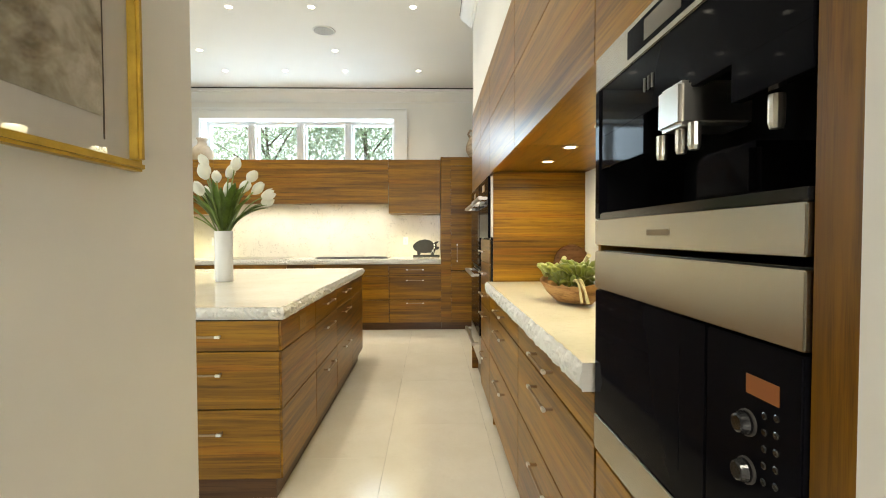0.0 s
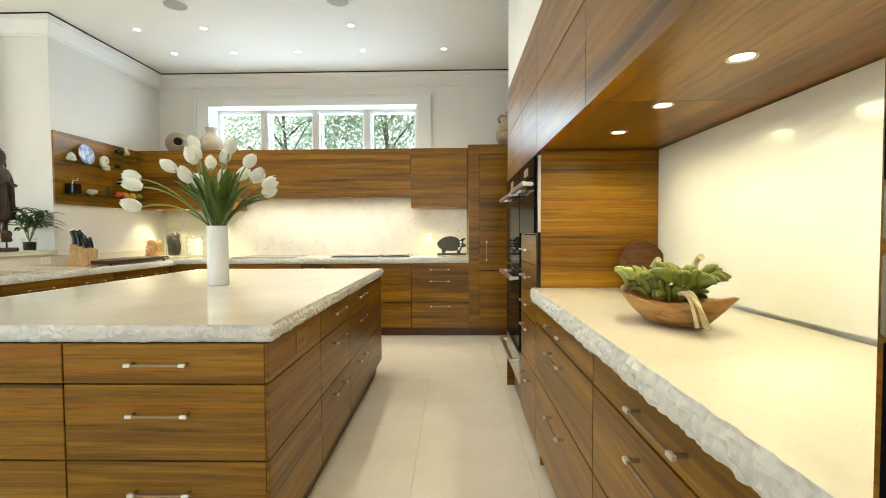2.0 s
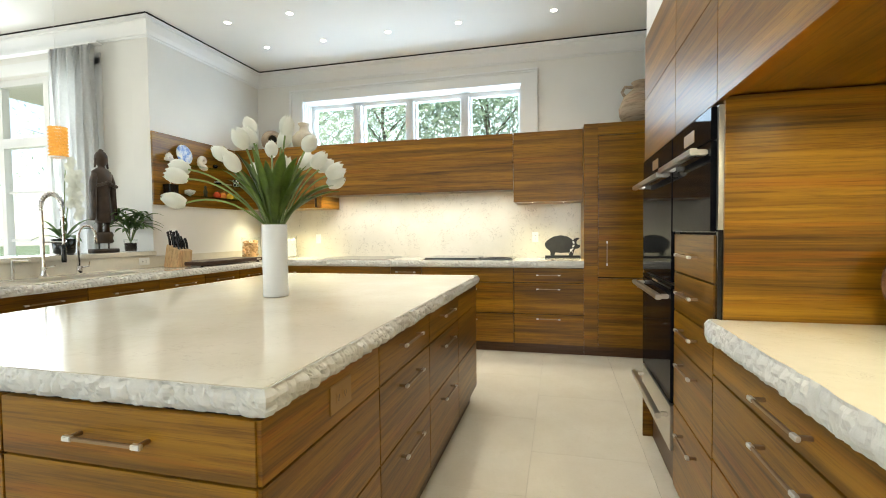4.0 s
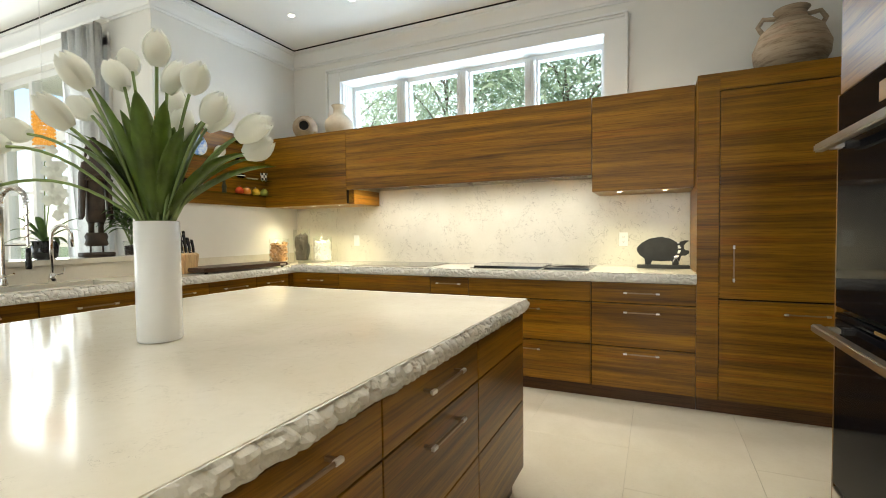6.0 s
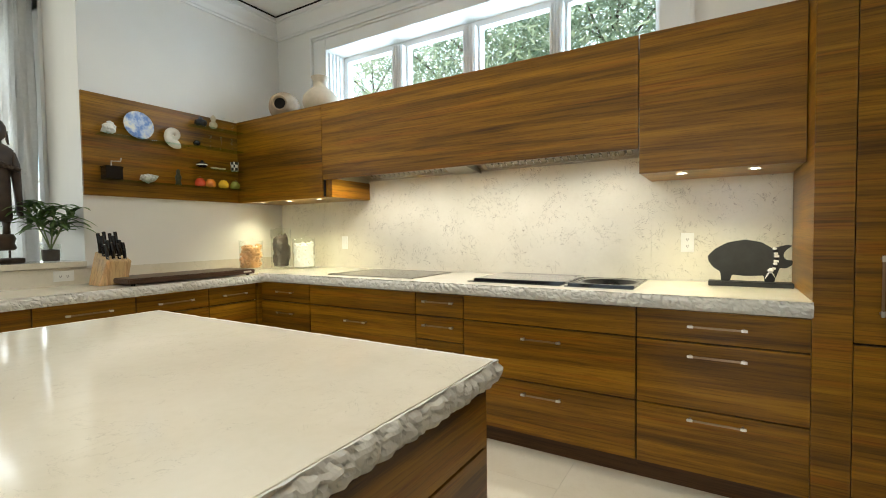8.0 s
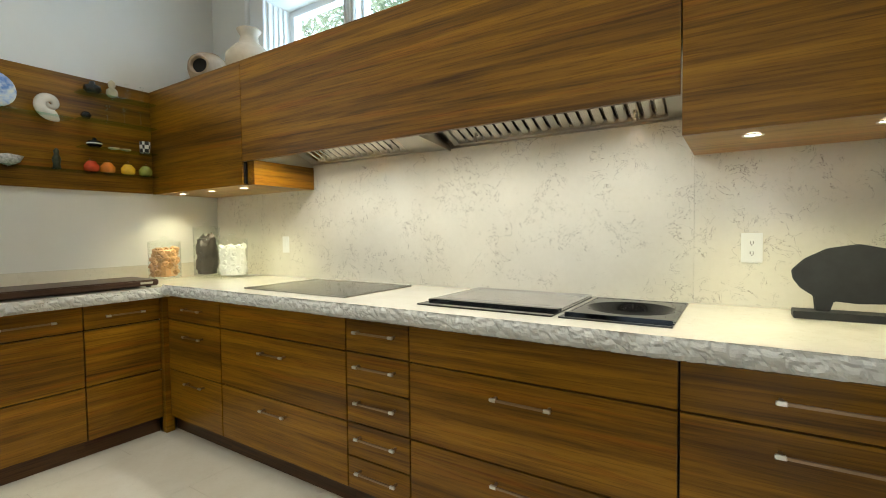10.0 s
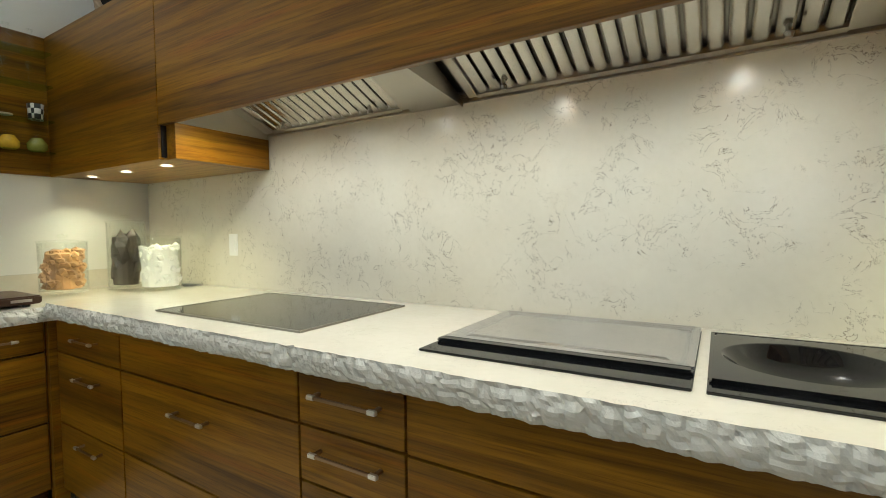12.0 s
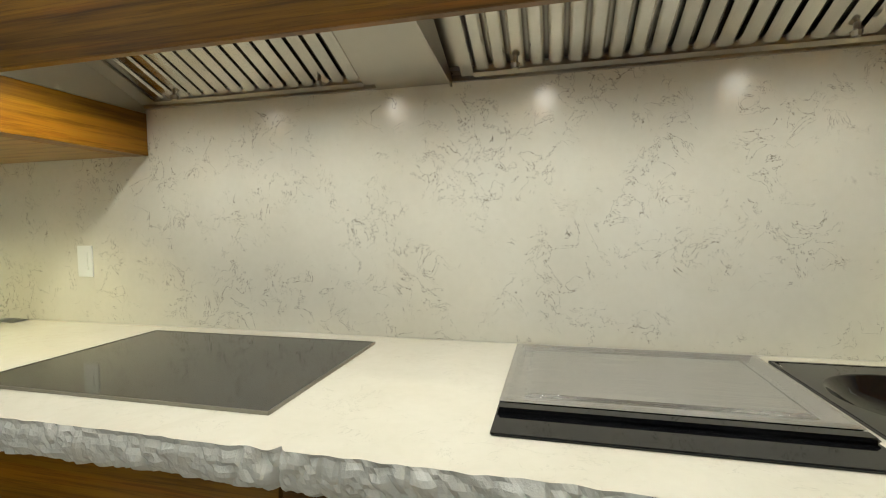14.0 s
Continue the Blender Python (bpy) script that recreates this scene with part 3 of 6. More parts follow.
def oven(y0, y1, z0, z1, panel, label, name="built_in_oven"):
    root = thing(name, (0.6, (y0 + y1) / 2, z0), label, "oven")
    part("body", boxes((0.40, 0.98, y0 + 0.002, y1 - 0.002, z0 + 0.002, z1 - 0.002)), M_STEEL, root)
    door = part("door", boxes((0.380, 0.398, y0 + 0.003, y1 - 0.003, z0 + 0.004, z1 - panel - 0.003), bev=0.002), M_BLACKGLASS, root, "black glass door")
    part("control_panel", boxes((0.380, 0.398, y0 + 0.003, y1 - 0.003, z1 - panel, z1 - 0.003), bev=0.002), M_BLACKGLASS, root, "black glass control panel")
    m = (y0 + y1) / 2
    part("display", boxes((0.378, 0.380, m - 0.07, m + 0.07, z1 - panel * 0.75, z1 - panel * 0.35)), M_BROWNPLASTIC, root, "amber display")
    zh = z1 - panel - 0.035
    bm = boxes((0.318, 0.345, y0 + 0.01, y1 - 0.01, zh - 0.012, zh + 0.012), (0.345, 0.38, y0 + 0.03, y0 + 0.06, zh - 0.01, zh + 0.01),
               (0.345, 0.38, y1 - 0.06, y1 - 0.03, zh - 0.01, zh + 0.01), bev=0.004)
    part("handle", bm, M_STEEL, door, "steel bar handle")
    return root


oven(2.99, 3.515, 1.19, 1.605, 0.11, "black glass built-in oven with a steel handle")
oven(3.53, 4.24, 0.965, 1.605, 0.12, "black glass wall oven with a steel bar handle")
oven(3.53, 4.24, 0.42, 0.955, 0.02, "black glass lower wall oven with a steel handle")
warm = thing("warming_drawer", (0.6, 3.885, 0.20), "stainless steel warming drawer below the wall ovens", "drawer")
part("front", boxes((0.380, 0.398, 3.533, 4.237, 0.205, 0.41), bev=0.002), M_STEEL, warm)
part("body", boxes((0.40, 0.98, 3.533, 4.237, 0.20, 0.414)), M_BLACK, warm)
part("handle", boxes((0.318, 0.345, 3.54, 4.23, 0.345, 0.37), (0.345, 0.38, 3.56, 3.59, 0.35, 0.366), (0.345, 0.38, 4.18, 4.21, 0.35, 0.366), bev=0.004), M_STEEL, warm)
base = thing("oven_plinth", (0.7, 3.9, FLOOR), "teak plinth and end panel of the oven column", "panel")
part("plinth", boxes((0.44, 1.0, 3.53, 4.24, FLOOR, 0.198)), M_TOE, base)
part("end_panel", boxes((0.385, 1.028, 4.245, 4.262, FLOOR, 1.61)), M_WOOD, base)

# appliance tower by the entrance
tower = cabinet("appliance_cabinet", EF, 0.433, 1.03, 0.064, 0.712, 0.62, [(0.433, 1.03, 0.064, 0.712, (0.73, 0.62, 0.22))], "teak cabinet holding a coffee machine and a microwave", "cabinet")
part("side_panel", boxes((0.392, 1.028, 0.375, 0.431, FLOOR, 1.612), bev=0.001), M_WOOD_UP, tower)
part("side_panel", boxes((0.40, 1.028, 1.031, 1.047, FLOOR, 1.612), bev=0.001), M_WOOD, tower)

# ---- stone ----


def chiselled(points, z0, z1, grooves=(), inset=0.03, drop=0.0):
    """A rough-hewn stone edge along a line of corners, with the outside on the right hand of the way."""
    pts = [Vector((*p, 0)) for p in points]
    line = []
    for a, b in zip(pts, pts[1:]):
        n = max(2, int((b - a).length / 0.007))
        line += [a.lerp(b, i / n) for i in range(n)]
    line.append(pts[-1])
    bm = bmesh.new()
    rows = 9
    prev = None
    for i, p in enumerate(line):
        d = (line[min(i + 2, len(line) - 1)] - line[max(i - 2, 0)]).normalized()
        out = Vector((d.y, -d.x, 0))
        loop = []
        for k in range(rows):
            f = k / (rows - 1)
            z = z1 + (z0 - z1) * f
            q = Vector((p.x, p.y, z))
            bulge = 0.014 * math.sin(min(1.0, f * 2.2) * math.pi / 2) - 0.008 * max(0.0, f - 0.75) * 4
            if k:
                cell = noise.voronoi(Vector((q.x, q.y, q.z * 1.1)) * 27.0)[0]
                bulge += 0.015 * math.sqrt(max(0.0, cell[1] - cell[0])) - 0.008 + 0.006 * noise.noise(q * 11.0) + 0.002 * noise.noise(q * 45.0)
                z += 0.006 * noise.noise(q * 40.0) * (k < rows - 1)
            else:
                bulge = 0.006 * noise.noise(q * 30.0) + 0.003
            for g in grooves:
                bulge -= 0.016 * math.exp(-((p.x - g) / 0.007) ** 2)
            loop.append(bm.verts.new((p.x + out.x * bulge, p.y + out.y * bulge, z)))
        inner = bm.verts.new((p.x - out.x * inset, p.y - out.y * inset, z1 - drop))
        loop.insert(0, inner)
        low = bm.verts.new((p.x - out.x * 0.03, p.y - out.y * 0.03, z0))
        loop.append(low)
        if prev:
            for k in range(len(loop) - 1):
                bm.faces.new((prev[k], loop[k], loop[k + 1], prev[k + 1]))
        else:
            first = loop
        prev = loop
    if points[0] != points[-1]:
        bm.faces.new(first)
        bm.faces.new(list(reversed(prev)))
    bmesh.ops.recalc_face_normals(bm, faces=bm.faces)
    return bm


def stone_edge(bm, parent):
    """The rough edge, its flat top strip polished like the slab."""
    ob = part("chiselled_edge", bm, M_ROUGH, parent, "rough chiselled stone edge")
    ob.data.materials.append(M_TOP)
    for p in ob.data.polygons:
        if abs(p.normal.z) > 0.97 and p.center.z > max(v.co.z for v in ob.data.vertices) - 0.002:
            p.material_index = 1
    return ob


ZB, ZI, ZRT, ZW = 0.910, 0.882, 0.910, 0.892
ctop = thing("stone_counter", (-1.6, 6.3, 0.836), "cream quartz counter with a chiselled front edge", "counter")
for d in ((-3.40, -1.86, 5.990, 6.668), (-1.86, -0.925, 5.990, 6.668), (-0.925, -0.589, 5.990, 6.16), (-0.925, -0.589, 6.585, 6.668), (-0.589, 0.131, 5.990, 6.668)):
    part("slab", boxes((*d, 0.838, ZB)), M_TOP, ctop)
stone_edge(chiselled([(0.131, 5.960), (-3.41, 5.960)][::-1], 0.846, ZB, (-1.86,)), ctop)
wtop = thing("stone_counter", (-3.7, 4.4, 0.826), "cream quartz sink counter with a chiselled front edge", "counter")
SY0, SY1, SX0, SX1 = 3.60, 4.42, -3.86, -3.52
for d in ((-3.99, SX0, 2.25, 6.668), (SX0, SX1, 2.25, SY0), (SX0, SX1, SY1, 6.668), (SX1, -3.44, 2.25, 5.98), (SX1, -3.402, 5.98, 6.668)):
    part("slab", boxes((*d, 0.828, ZW)), M_TOP, wtop)
stone_edge(chiselled([(-3.41, 2.25), (-3.41, 5.98)], 0.828, ZW), wtop)
part("upstand", boxes((-3.99, -3.972, 5.0, 6.668, ZW, 1.0), (-3.99, -3.972, 2.25, 5.0, ZW, 1.008)), M_TOP, wtop, "stone upstand against the wall")
sill = thing("window_sill", (-4.13, 3.6, 1.01), "cream stone sill on the low wall", "sill", kind="structure")
part("slab", boxes((-4.33, -3.955, 2.2, 4.998, 1.010, 1.050), bev=0.004), M_TOP, sill)
sink = thing("sink", (-3.69, 4.01, 0.66), "undermount steel sink in the stone counter", "sink")
part("bowl", boxes((SX0, SX1, SY0, SY1, 0.66, 0.67), (SX0 - 0.006, SX0, SY0, SY1, 0.66, 0.826), (SX1, SX1 + 0.006, SY0, SY1, 0.66, 0.826),
                   (SX0, SX1, SY0 - 0.006, SY0, 0.66, 0.826), (SX0, SX1, SY1, SY1 + 0.006, 0.66, 0.826)), M_STEEL, sink)
rtop = thing("stone_counter", (0.7, 2.0, 0.838), "pale cream quartz niche counter with a chiselled edge", "counter")
part("slab", boxes((0.40, 1.010, 1.05, 2.953, 0.840, ZRT)), M_TOP, rtop)
stone_edge(chiselled([(0.37, 2.965), (0.37, 1.05)], 0.840, ZRT), rtop)
itop = thing("stone_island_top", (-1.5, 3.4, 0.826), "polished cream quartz island top with chiselled edges", "counter")
IX0, IX1, IY0, IY1 = -2.355, -0.690, 2.125, 4.655
part("slab", boxes((IX0 + 0.007, IX1 - 0.007, IY0 + 0.007, IY1 - 0.007, 0.828, ZI - 0.0005)), M_TOP, itop)
stone_edge(chiselled([(IX0, IY0), (IX1, IY0), (IX1, IY1), (IX0, IY1), (IX0, IY0)], 0.824, ZI, inset=0.016, drop=0.006), itop)

splash = thing("backsplash", (-1.7, 6.68, 0.91), "cream quartz backsplash with fine brown veins", "backsplash", kind="structure")
part("slab", boxes((-3.97, -0.566, 6.670, 6.688, ZB, 1.70)), M_SPLASH, splash)
part("slab", boxes((-0.5655, 0.131, 6.670, 6.688, ZB, 1.52)), M_SPLASH, splash)

# ---- island ----
IF = Face("x", 2.11, -1)
IS = Face("y", -0.692, 1)
ZI3 = [0.822, 0.678, 0.406, 0.075]
isl = thing("kitchen_island", (-1.5, 3.36, FLOOR), "teak-veneer kitchen island with drawers on two sides", "kitchen island")
part("carcass", boxes((-2.28, -0.714, 2.132, 4.58, 0.075, 0.822)), M_DARK, isl)
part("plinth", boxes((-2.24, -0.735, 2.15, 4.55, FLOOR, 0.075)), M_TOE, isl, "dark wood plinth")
part("back_panel", boxes((-2.302, -2.282, 2.112, 4.60, 0.075, 0.822)), M_WOOD, isl)
part("end_panel", boxes((-2.28, -0.694, 4.58, 4.60, 0.075, 0.822)), M_WOOD, isl)
for a, b in ((-2.28, -2.126), (-2.126, -1.413), (-1.413, -0.700)):
    for (z1, z0), zh in zip(zip(ZI3, ZI3[1:]), (0.752, 0.575, 0.30)):
        d = part("drawer_front", boxes(IF.dims(a + 0.003, b - 0.003, z0 + 0.003, z1 - 0.003, -0.02, 0.0), bev=0.001), M_WOOD, isl)
        if b - a > 0.5:
            handle(IF, d, (a + b) / 2 - 0.01, zh, 0.19)
for i, (a, b) in enumerate(((2.112, 2.745), (2.745, 3.36), (3.36, 3.99), (3.99, 4.60))):
    for (z1, z0), zh in zip(zip(ZI3, ZI3[1:]), (0.775, 0.62, 0.345)):
        d = part("drawer_front" if i in (1, 2) else "panel", boxes(IS.dims(a + 0.003, b - 0.003, z0 + 0.003, z1 - 0.003, -0.02, 0.0), bev=0.001), M_WOOD, isl)
        if i in (1, 2):
            handle(IS, d, (a + b) / 2, zh, 0.21)


def socket(name, F, u, v, w, h, label, plate, wide=False):
    """A duplex socket plate, w wide and h high, on a face."""
    root = thing(name, F.at(u, v, 0), label, "socket")
    part("plate", boxes(F.dims(u - w / 2, u + w / 2, v - h / 2, v + h / 2, 0.0, 0.005), bev=0.0015), plate, root)
    for s in (-1, 1):
        cu, cv = (u + s * 0.02, v) if wide else (u, v + s * 0.02)
        o = part("outlet", boxes(F.dims(cu - 0.014, cu + 0.014, cv - 0.014, cv + 0.014, 0.005, 0.0065), bev=0.001), plate, root)
        part("slots", boxes(F.dims(cu - 0.006, cu - 0.0035, cv - 0.005, cv + 0.006, 0.0065, 0.0068), F.dims(cu + 0.0035, cu + 0.006, cv - 0.005, cv + 0.006, 0.0065, 0.0068),
                            F.dims(cu - 0.002, cu + 0.002, cv - 0.011, cv - 0.007, 0.0065, 0.0068)), M_SLOT, o)
    return root


SPF = Face("x", 6.670, -1)
socket("wall_socket", SPF, -0.369, 1.139, 0.070, 0.115, "white duplex wall socket on the backsplash", M_WHITEPLASTIC)
switch = thing("light_switch", SPF.at(-3.124, 1.137, 0), "white rocker switch on the backsplash", "switch")
part("plate", boxes(SPF.dims(-3.159, -3.089, 1.0795, 1.1945, 0.0, 0.005), bev=0.0015), M_WHITEPLASTIC, switch)
part("rocker", boxes(SPF.dims(-3.141, -3.107, 1.104, 1.170, 0.005, 0.0085), bev=0.0015), M_WHITEPLASTIC, switch)
socket("wall_socket", Face("y", -3.972, 1), 4.867, 0.955, 0.115, 0.070, "white duplex wall socket above the sink counter", M_WHITEPLASTIC, True)
socket("island_socket", IS, 2.46, 0.755, 0.125, 0.078, "brown duplex socket on the island side", M_BROWNPLASTIC, True)

# ---- lights that show, and unseen fill ----

def downlight(x, y, z, r, power, spot, col, group, size=0.035):
    root = thing("recessed_light", (x, y, z), "small round recessed downlight, switched on", "light", group)
    bm = lathe(bmesh.new(), [(r * 0.72, -0.001), (r, -0.004), (r * 1.02, -0.001), (r * 1.02, 0.0), (r * 0.72, 0.0)], 24, (x, y, z), close=False)
    part("ring", bm, M_TRIM if z > 2.5 else M_STEEL, root)
    part("bulb", lathe(bmesh.new(), [(r * 0.74, -0.0012), (r * 0.70, -0.0006)], 20, (x, y, z)), M_BULB, root)
    lamp("downlight", "SPOT", look((x, y, z - 0.012), (x, y + 0.0001, 0)), power, col, size, spot=spot, blend=0.7)


# The five at y 3.2 and 1.6 are unseen, added to carry the grid on.
for x, y in ((-3.305, 5.925), (-2.602, 5.93), (-1.845, 5.92), (-1.084, 5.91), (-0.150, 5.90), (-3.305, 5.29), (-2.603, 5.285), (-1.08, 5.274),
             (-2.603, 4.29), (-1.842, 4.29), (-1.086, 4.28), (-0.152, 4.265), (-2.603, 3.2), (-1.086, 3.2), (-0.152, 3.2), (-1.086, 1.6), (-0.1, 1.6)):
    downlight(x, y, CEILING, 0.038, 13 if x < -3.2 else 30, 110, CEIL, "ceiling downlights")
for x in (-3.78, -3.415, -3.055):
    downlight(x, 6.302, 1.507, 0.030, 14.0, 125, WARM, "undercabinet lights")
for x in (-0.377, -0.056):
    downlight(x, 6.31, 1.513, 0.030, 14.0, 125, WARM, "undercabinet lights")
for y in (1.30, 1.715, 2.14, 2.56):
    downlight(0.665, y, 1.628, 0.036, 10.5, 172, (1.0, 0.95, 0.60), "niche lights")
for x in (-2.59, -2.05, -1.48, -0.86):
    downlight(x, 6.262, 1.735, 0.024, 19.0, 162, (0.98, 0.97, 0.92), "hood lights", 0.024)
# Spot without a fitting, added out of view to brighten the hall end.
lamp("hall_light", "SPOT", look((0.0, -0.9, 3.2), (0.0, -0.6, 0)), 14, CEIL, 0.05, spot=120)
for x, y in ((-1.087, 4.765), (-2.602, 4.80)):
    sp = thing("ceiling_speaker", (x, y, CEILING), "round grey ceiling speaker grille", "speaker", "ceiling speakers")
    part("rim", lathe(bmesh.new(), [(0.098, 0.0), (0.112, -0.006), (0.116, -0.002), (0.116, 0.0)], 32, (x, y, CEILING - 0.0005), close=False), M_TRIM, sp)
    part("grille", lathe(bmesh.new(), [(0.10, -0.004), (0.06, -0.006), (0.0005, -0.0065)], 32, (x, y, CEILING)), plain("grey_grille", (0.42, 0.41, 0.40), 0.7, vary=0.2, scale=300), sp)

# ---- coffee machine and microwave ----
XM = 0.386
cof = thing("coffee_machine", (0.6, 0.73, 1.19), "built-in black and steel coffee machine", "coffee machine")
Y0, Y1 = 0.433, 1.03
part("header", boxes((XM, XM + 0.02, Y0, Y1, 1.536, 1.612), bev=0.002), M_STEEL_FRONT, cof, "steel control panel")
part("display", boxes((XM - 0.001, XM + 0.001, 0.60, 0.86, 1.548, 1.600)), M_BLACKGLASS, cof, "dark display")
part("screen", boxes((XM - 0.002, XM - 0.0005, 0.67, 0.79, 1.556, 1.592)), plain("lcd_grey", (0.12, 0.10, 0.07), 0.3, rel=0), cof, "lit amber-grey screen")
part("body", boxes((XM + 0.20, 0.98, Y0, Y1, 1.19, 1.612)), M_MATTEBLACK, cof)
part("cheek", boxes((XM + 0.02, XM + 0.20, Y0, Y0 + 0.012, 1.25, 1.50)), M_MATTEBLACK, cof)
part("cheek", boxes((XM + 0.02, XM + 0.20, Y1 - 0.012, Y1, 1.25, 1.50)), M_MATTEBLACK, cof)
part("bay_top", boxes((XM + 0.02, XM + 0.20, Y0, Y1, 1.50, 1.536)), M_MATTEBLACK, cof)
part("side_frame", boxes((XM, XM + 0.02, Y1 - 0.022, Y1, 1.25, 1.536), bev=0.001), M_BLACKGLASS, cof)
part("upper_front", boxes((XM + 0.004, XM + 0.02, Y0, Y1 - 0.022, 1.43, 1.536), (XM + 0.004, XM + 0.02, 0.80, 1.008, 1.36, 1.43), (XM + 0.004, XM + 0.02, Y0, 0.56, 1.38, 1.43), bev=0.001), M_BLACKGLASS, cof)
part("drip_tray", boxes((XM + 0.002, XM + 0.20, Y0, Y1, 1.247, 1.262), bev=0.002), M_BLACK, cof)
part("front_strip", boxes((XM, XM + 0.02, Y0, Y1, 1.190, 1.246), bev=0.002), M_STEEL_FRONT, cof, "brushed steel strip")
part("badge", boxes((XM - 0.001, XM, 0.70, 0.775, 1.212, 1.222)), plain("badge", (0.16, 0.12, 0.08), 0.3, 0.6, rel=0), cof)
part("spout_head", boxes((XM - 0.012, XM + 0.10, 0.650, 0.720, 1.375, 1.442), bev=0.006), M_STEEL, cof, "steel coffee spout")
for y in (0.65, 0.685, 0.745, 0.515):
    bm = lathe(bmesh.new(), [(0.007, 1.338), (0.009, 1.345), (0.009, 1.378)], 12, (XM + 0.01 if y != 0.515 else XM + 0.03, y, 0))
    part("nozzle", bm, M_STEEL, cof)
part("milk_tank", boxes((XM + 0.05, XM + 0.17, 0.58, 0.72, 1.262, 1.34), bev=0.01), M_BLACKGLASS, cof)
for k in range(3):
    part("logo_bar", boxes((XM + 0.002, XM + 0.0045, 0.765 + k * 0.014, 0.771 + k * 0.014, 1.468, 1.492)), M_SLOT, cof)

mic = thing("microwave", (0.6, 0.73, 0.718), "built-in microwave with black glass door and steel trim", "microwave")
part("body", boxes((XM + 0.02, 0.98, Y0, Y1, 0.716, 1.178)), M_BLACK, mic)
part("top_strip", boxes((XM, XM + 0.02, Y0, Y1, 1.092, 1.176), bev=0.002), M_STEEL_FRONT, mic, "brushed steel top strip")
door = part("door", boxes((XM, XM + 0.02, 0.60, Y1 - 0.004, 0.802, 1.088), bev=0.002), M_BLACKGLASS, mic, "black glass door")
part("window_mesh", boxes((XM - 0.0008, XM, 0.665, 0.985, 0.85, 1.045)), M_BLACKGLASS, door)
pan = part("control_panel", boxes((XM, XM + 0.02, Y0, 0.597, 0.802, 1.088), bev=0.002), M_BLACKGLASS, mic, "black control panel")
part("display", boxes((XM - 0.001, XM, 0.464, 0.516, 1.024, 1.047)), emit_material("amber_display", (0.20, 0.06, 0.008), 0.06), pan, "amber display")
for z in (0.988, 0.930):
    bm = lathe(bmesh.new(), [(0.014, 0.0), (0.014, 0.006), (0.011, 0.014), (0.009, 0.015)], 20, axis=Matrix.Translation((XM, 0.513, z)) @ Matrix.Rotation(radians(-90), 4, "Y"))
    knob = part("knob", bm, M_BLACK, pan, "black rotary knob")
    part("knob_ring", lathe(bmesh.new(), [(0.0142, 0.0), (0.0160, 0.0), (0.0160, 0.003), (0.0142, 0.003)], 24, axis=Matrix.Translation((XM, 0.513, z)) @ Matrix.Rotation(radians(-90), 4, "Y"), close=False), M_SLOT, knob, "thin steel ring")
for r in range(5):
    for c in range(2):
        bm = lathe(bmesh.new(), [(0.0045, 0.0), (0.0045, 0.002), (0.003, 0.003)], 10, axis=Matrix.Translation((XM, 0.466 + 0.018 * c, 0.935 + 0.019 * r - 0.004 * c)) @ Matrix.Rotation(radians(-90), 4, "Y"))
        part("button", bm, M_BLACK, pan)
part("bottom_strip", boxes((XM, XM + 0.02, Y0, Y1, 0.718, 0.798), bev=0.002), M_STEEL_FRONT, mic, "brushed steel bottom strip")

# ---- cooking surfaces ----
hob = thing("induction_hob", (-2.34, 6.33, ZB), "flat dark glass induction hob set in the counter", "hob")
M_HOB = plain("smoky_hob_glass", (0.040, 0.037, 0.031), 0.08, vary=0.05, rel=0)
part("glass", boxes((-2.73, -1.955, 6.072, 6.58, ZB + 0.001, ZB + 0.006), bev=0.001), M_HOB, hob)
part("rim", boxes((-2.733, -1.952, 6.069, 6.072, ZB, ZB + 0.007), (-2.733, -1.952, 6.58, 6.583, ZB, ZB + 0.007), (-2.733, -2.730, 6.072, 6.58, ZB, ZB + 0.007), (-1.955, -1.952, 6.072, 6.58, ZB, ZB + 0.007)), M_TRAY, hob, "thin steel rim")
tep = thing("teppanyaki_plate", (-1.25, 6.34, ZB), "steel griddle plate with a black control strip", "griddle")
part("frame", boxes((-1.545, -0.96, 6.075, 6.61, ZB, ZB + 0.006), bev=0.002), M_GLOSSBLACK, tep, "black frame")
bm = bmesh.new()
RINGS = [(-1.543, -0.962, 6.19, 6.608, ZB + 0.006), (-1.543, -0.962, 6.19, 6.608, ZB + 0.015), (-1.530, -0.975, 6.203, 6.595, ZB + 0.018),
         (-1.515, -0.99, 6.218, 6.58, ZB + 0.009), (-1.500, -1.005, 6.233, 6.565, ZB + 0.009), (-1.488, -1.017, 6.245, 6.553, ZB + 0.014)]
prev = None
for x0, x1, y0, y1, z in RINGS:
    loop = [bm.verts.new(p) for p in ((x0, y0, z), (x1, y0, z), (x1, y1, z), (x0, y1, z))]
    if prev:
        for k in range(4):
            bm.faces.new((prev[k], prev[(k + 1) % 4], loop[(k + 1) % 4], loop[k]))
    prev = loop
bm.faces.new(prev)
bmesh.ops.recalc_face_normals(bm, faces=bm.faces)
mat, nt, b = nodes_of("brushed_plate_steel", 0.18, 1.0)
brush = noise_tex(nt, coords(nt, (5, 420, 1)), 1.0, 3)
nt.links.new(ramp(nt, brush, [(0.3, (0.58, 0.58, 0.60)), (0.7, (0.78, 0.78, 0.80))]), b.inputs["Base Color"])
bump(nt, b, brush, 0.15, 0.004)
part("plate", bm, mat, tep, "brushed steel plate")
part("control_strip", boxes((-1.543, -0.962, 6.155, 6.185, ZB + 0.006, ZB + 0.016), bev=0.004), M_GLOSSBLACK, tep, "glossy black control strip")
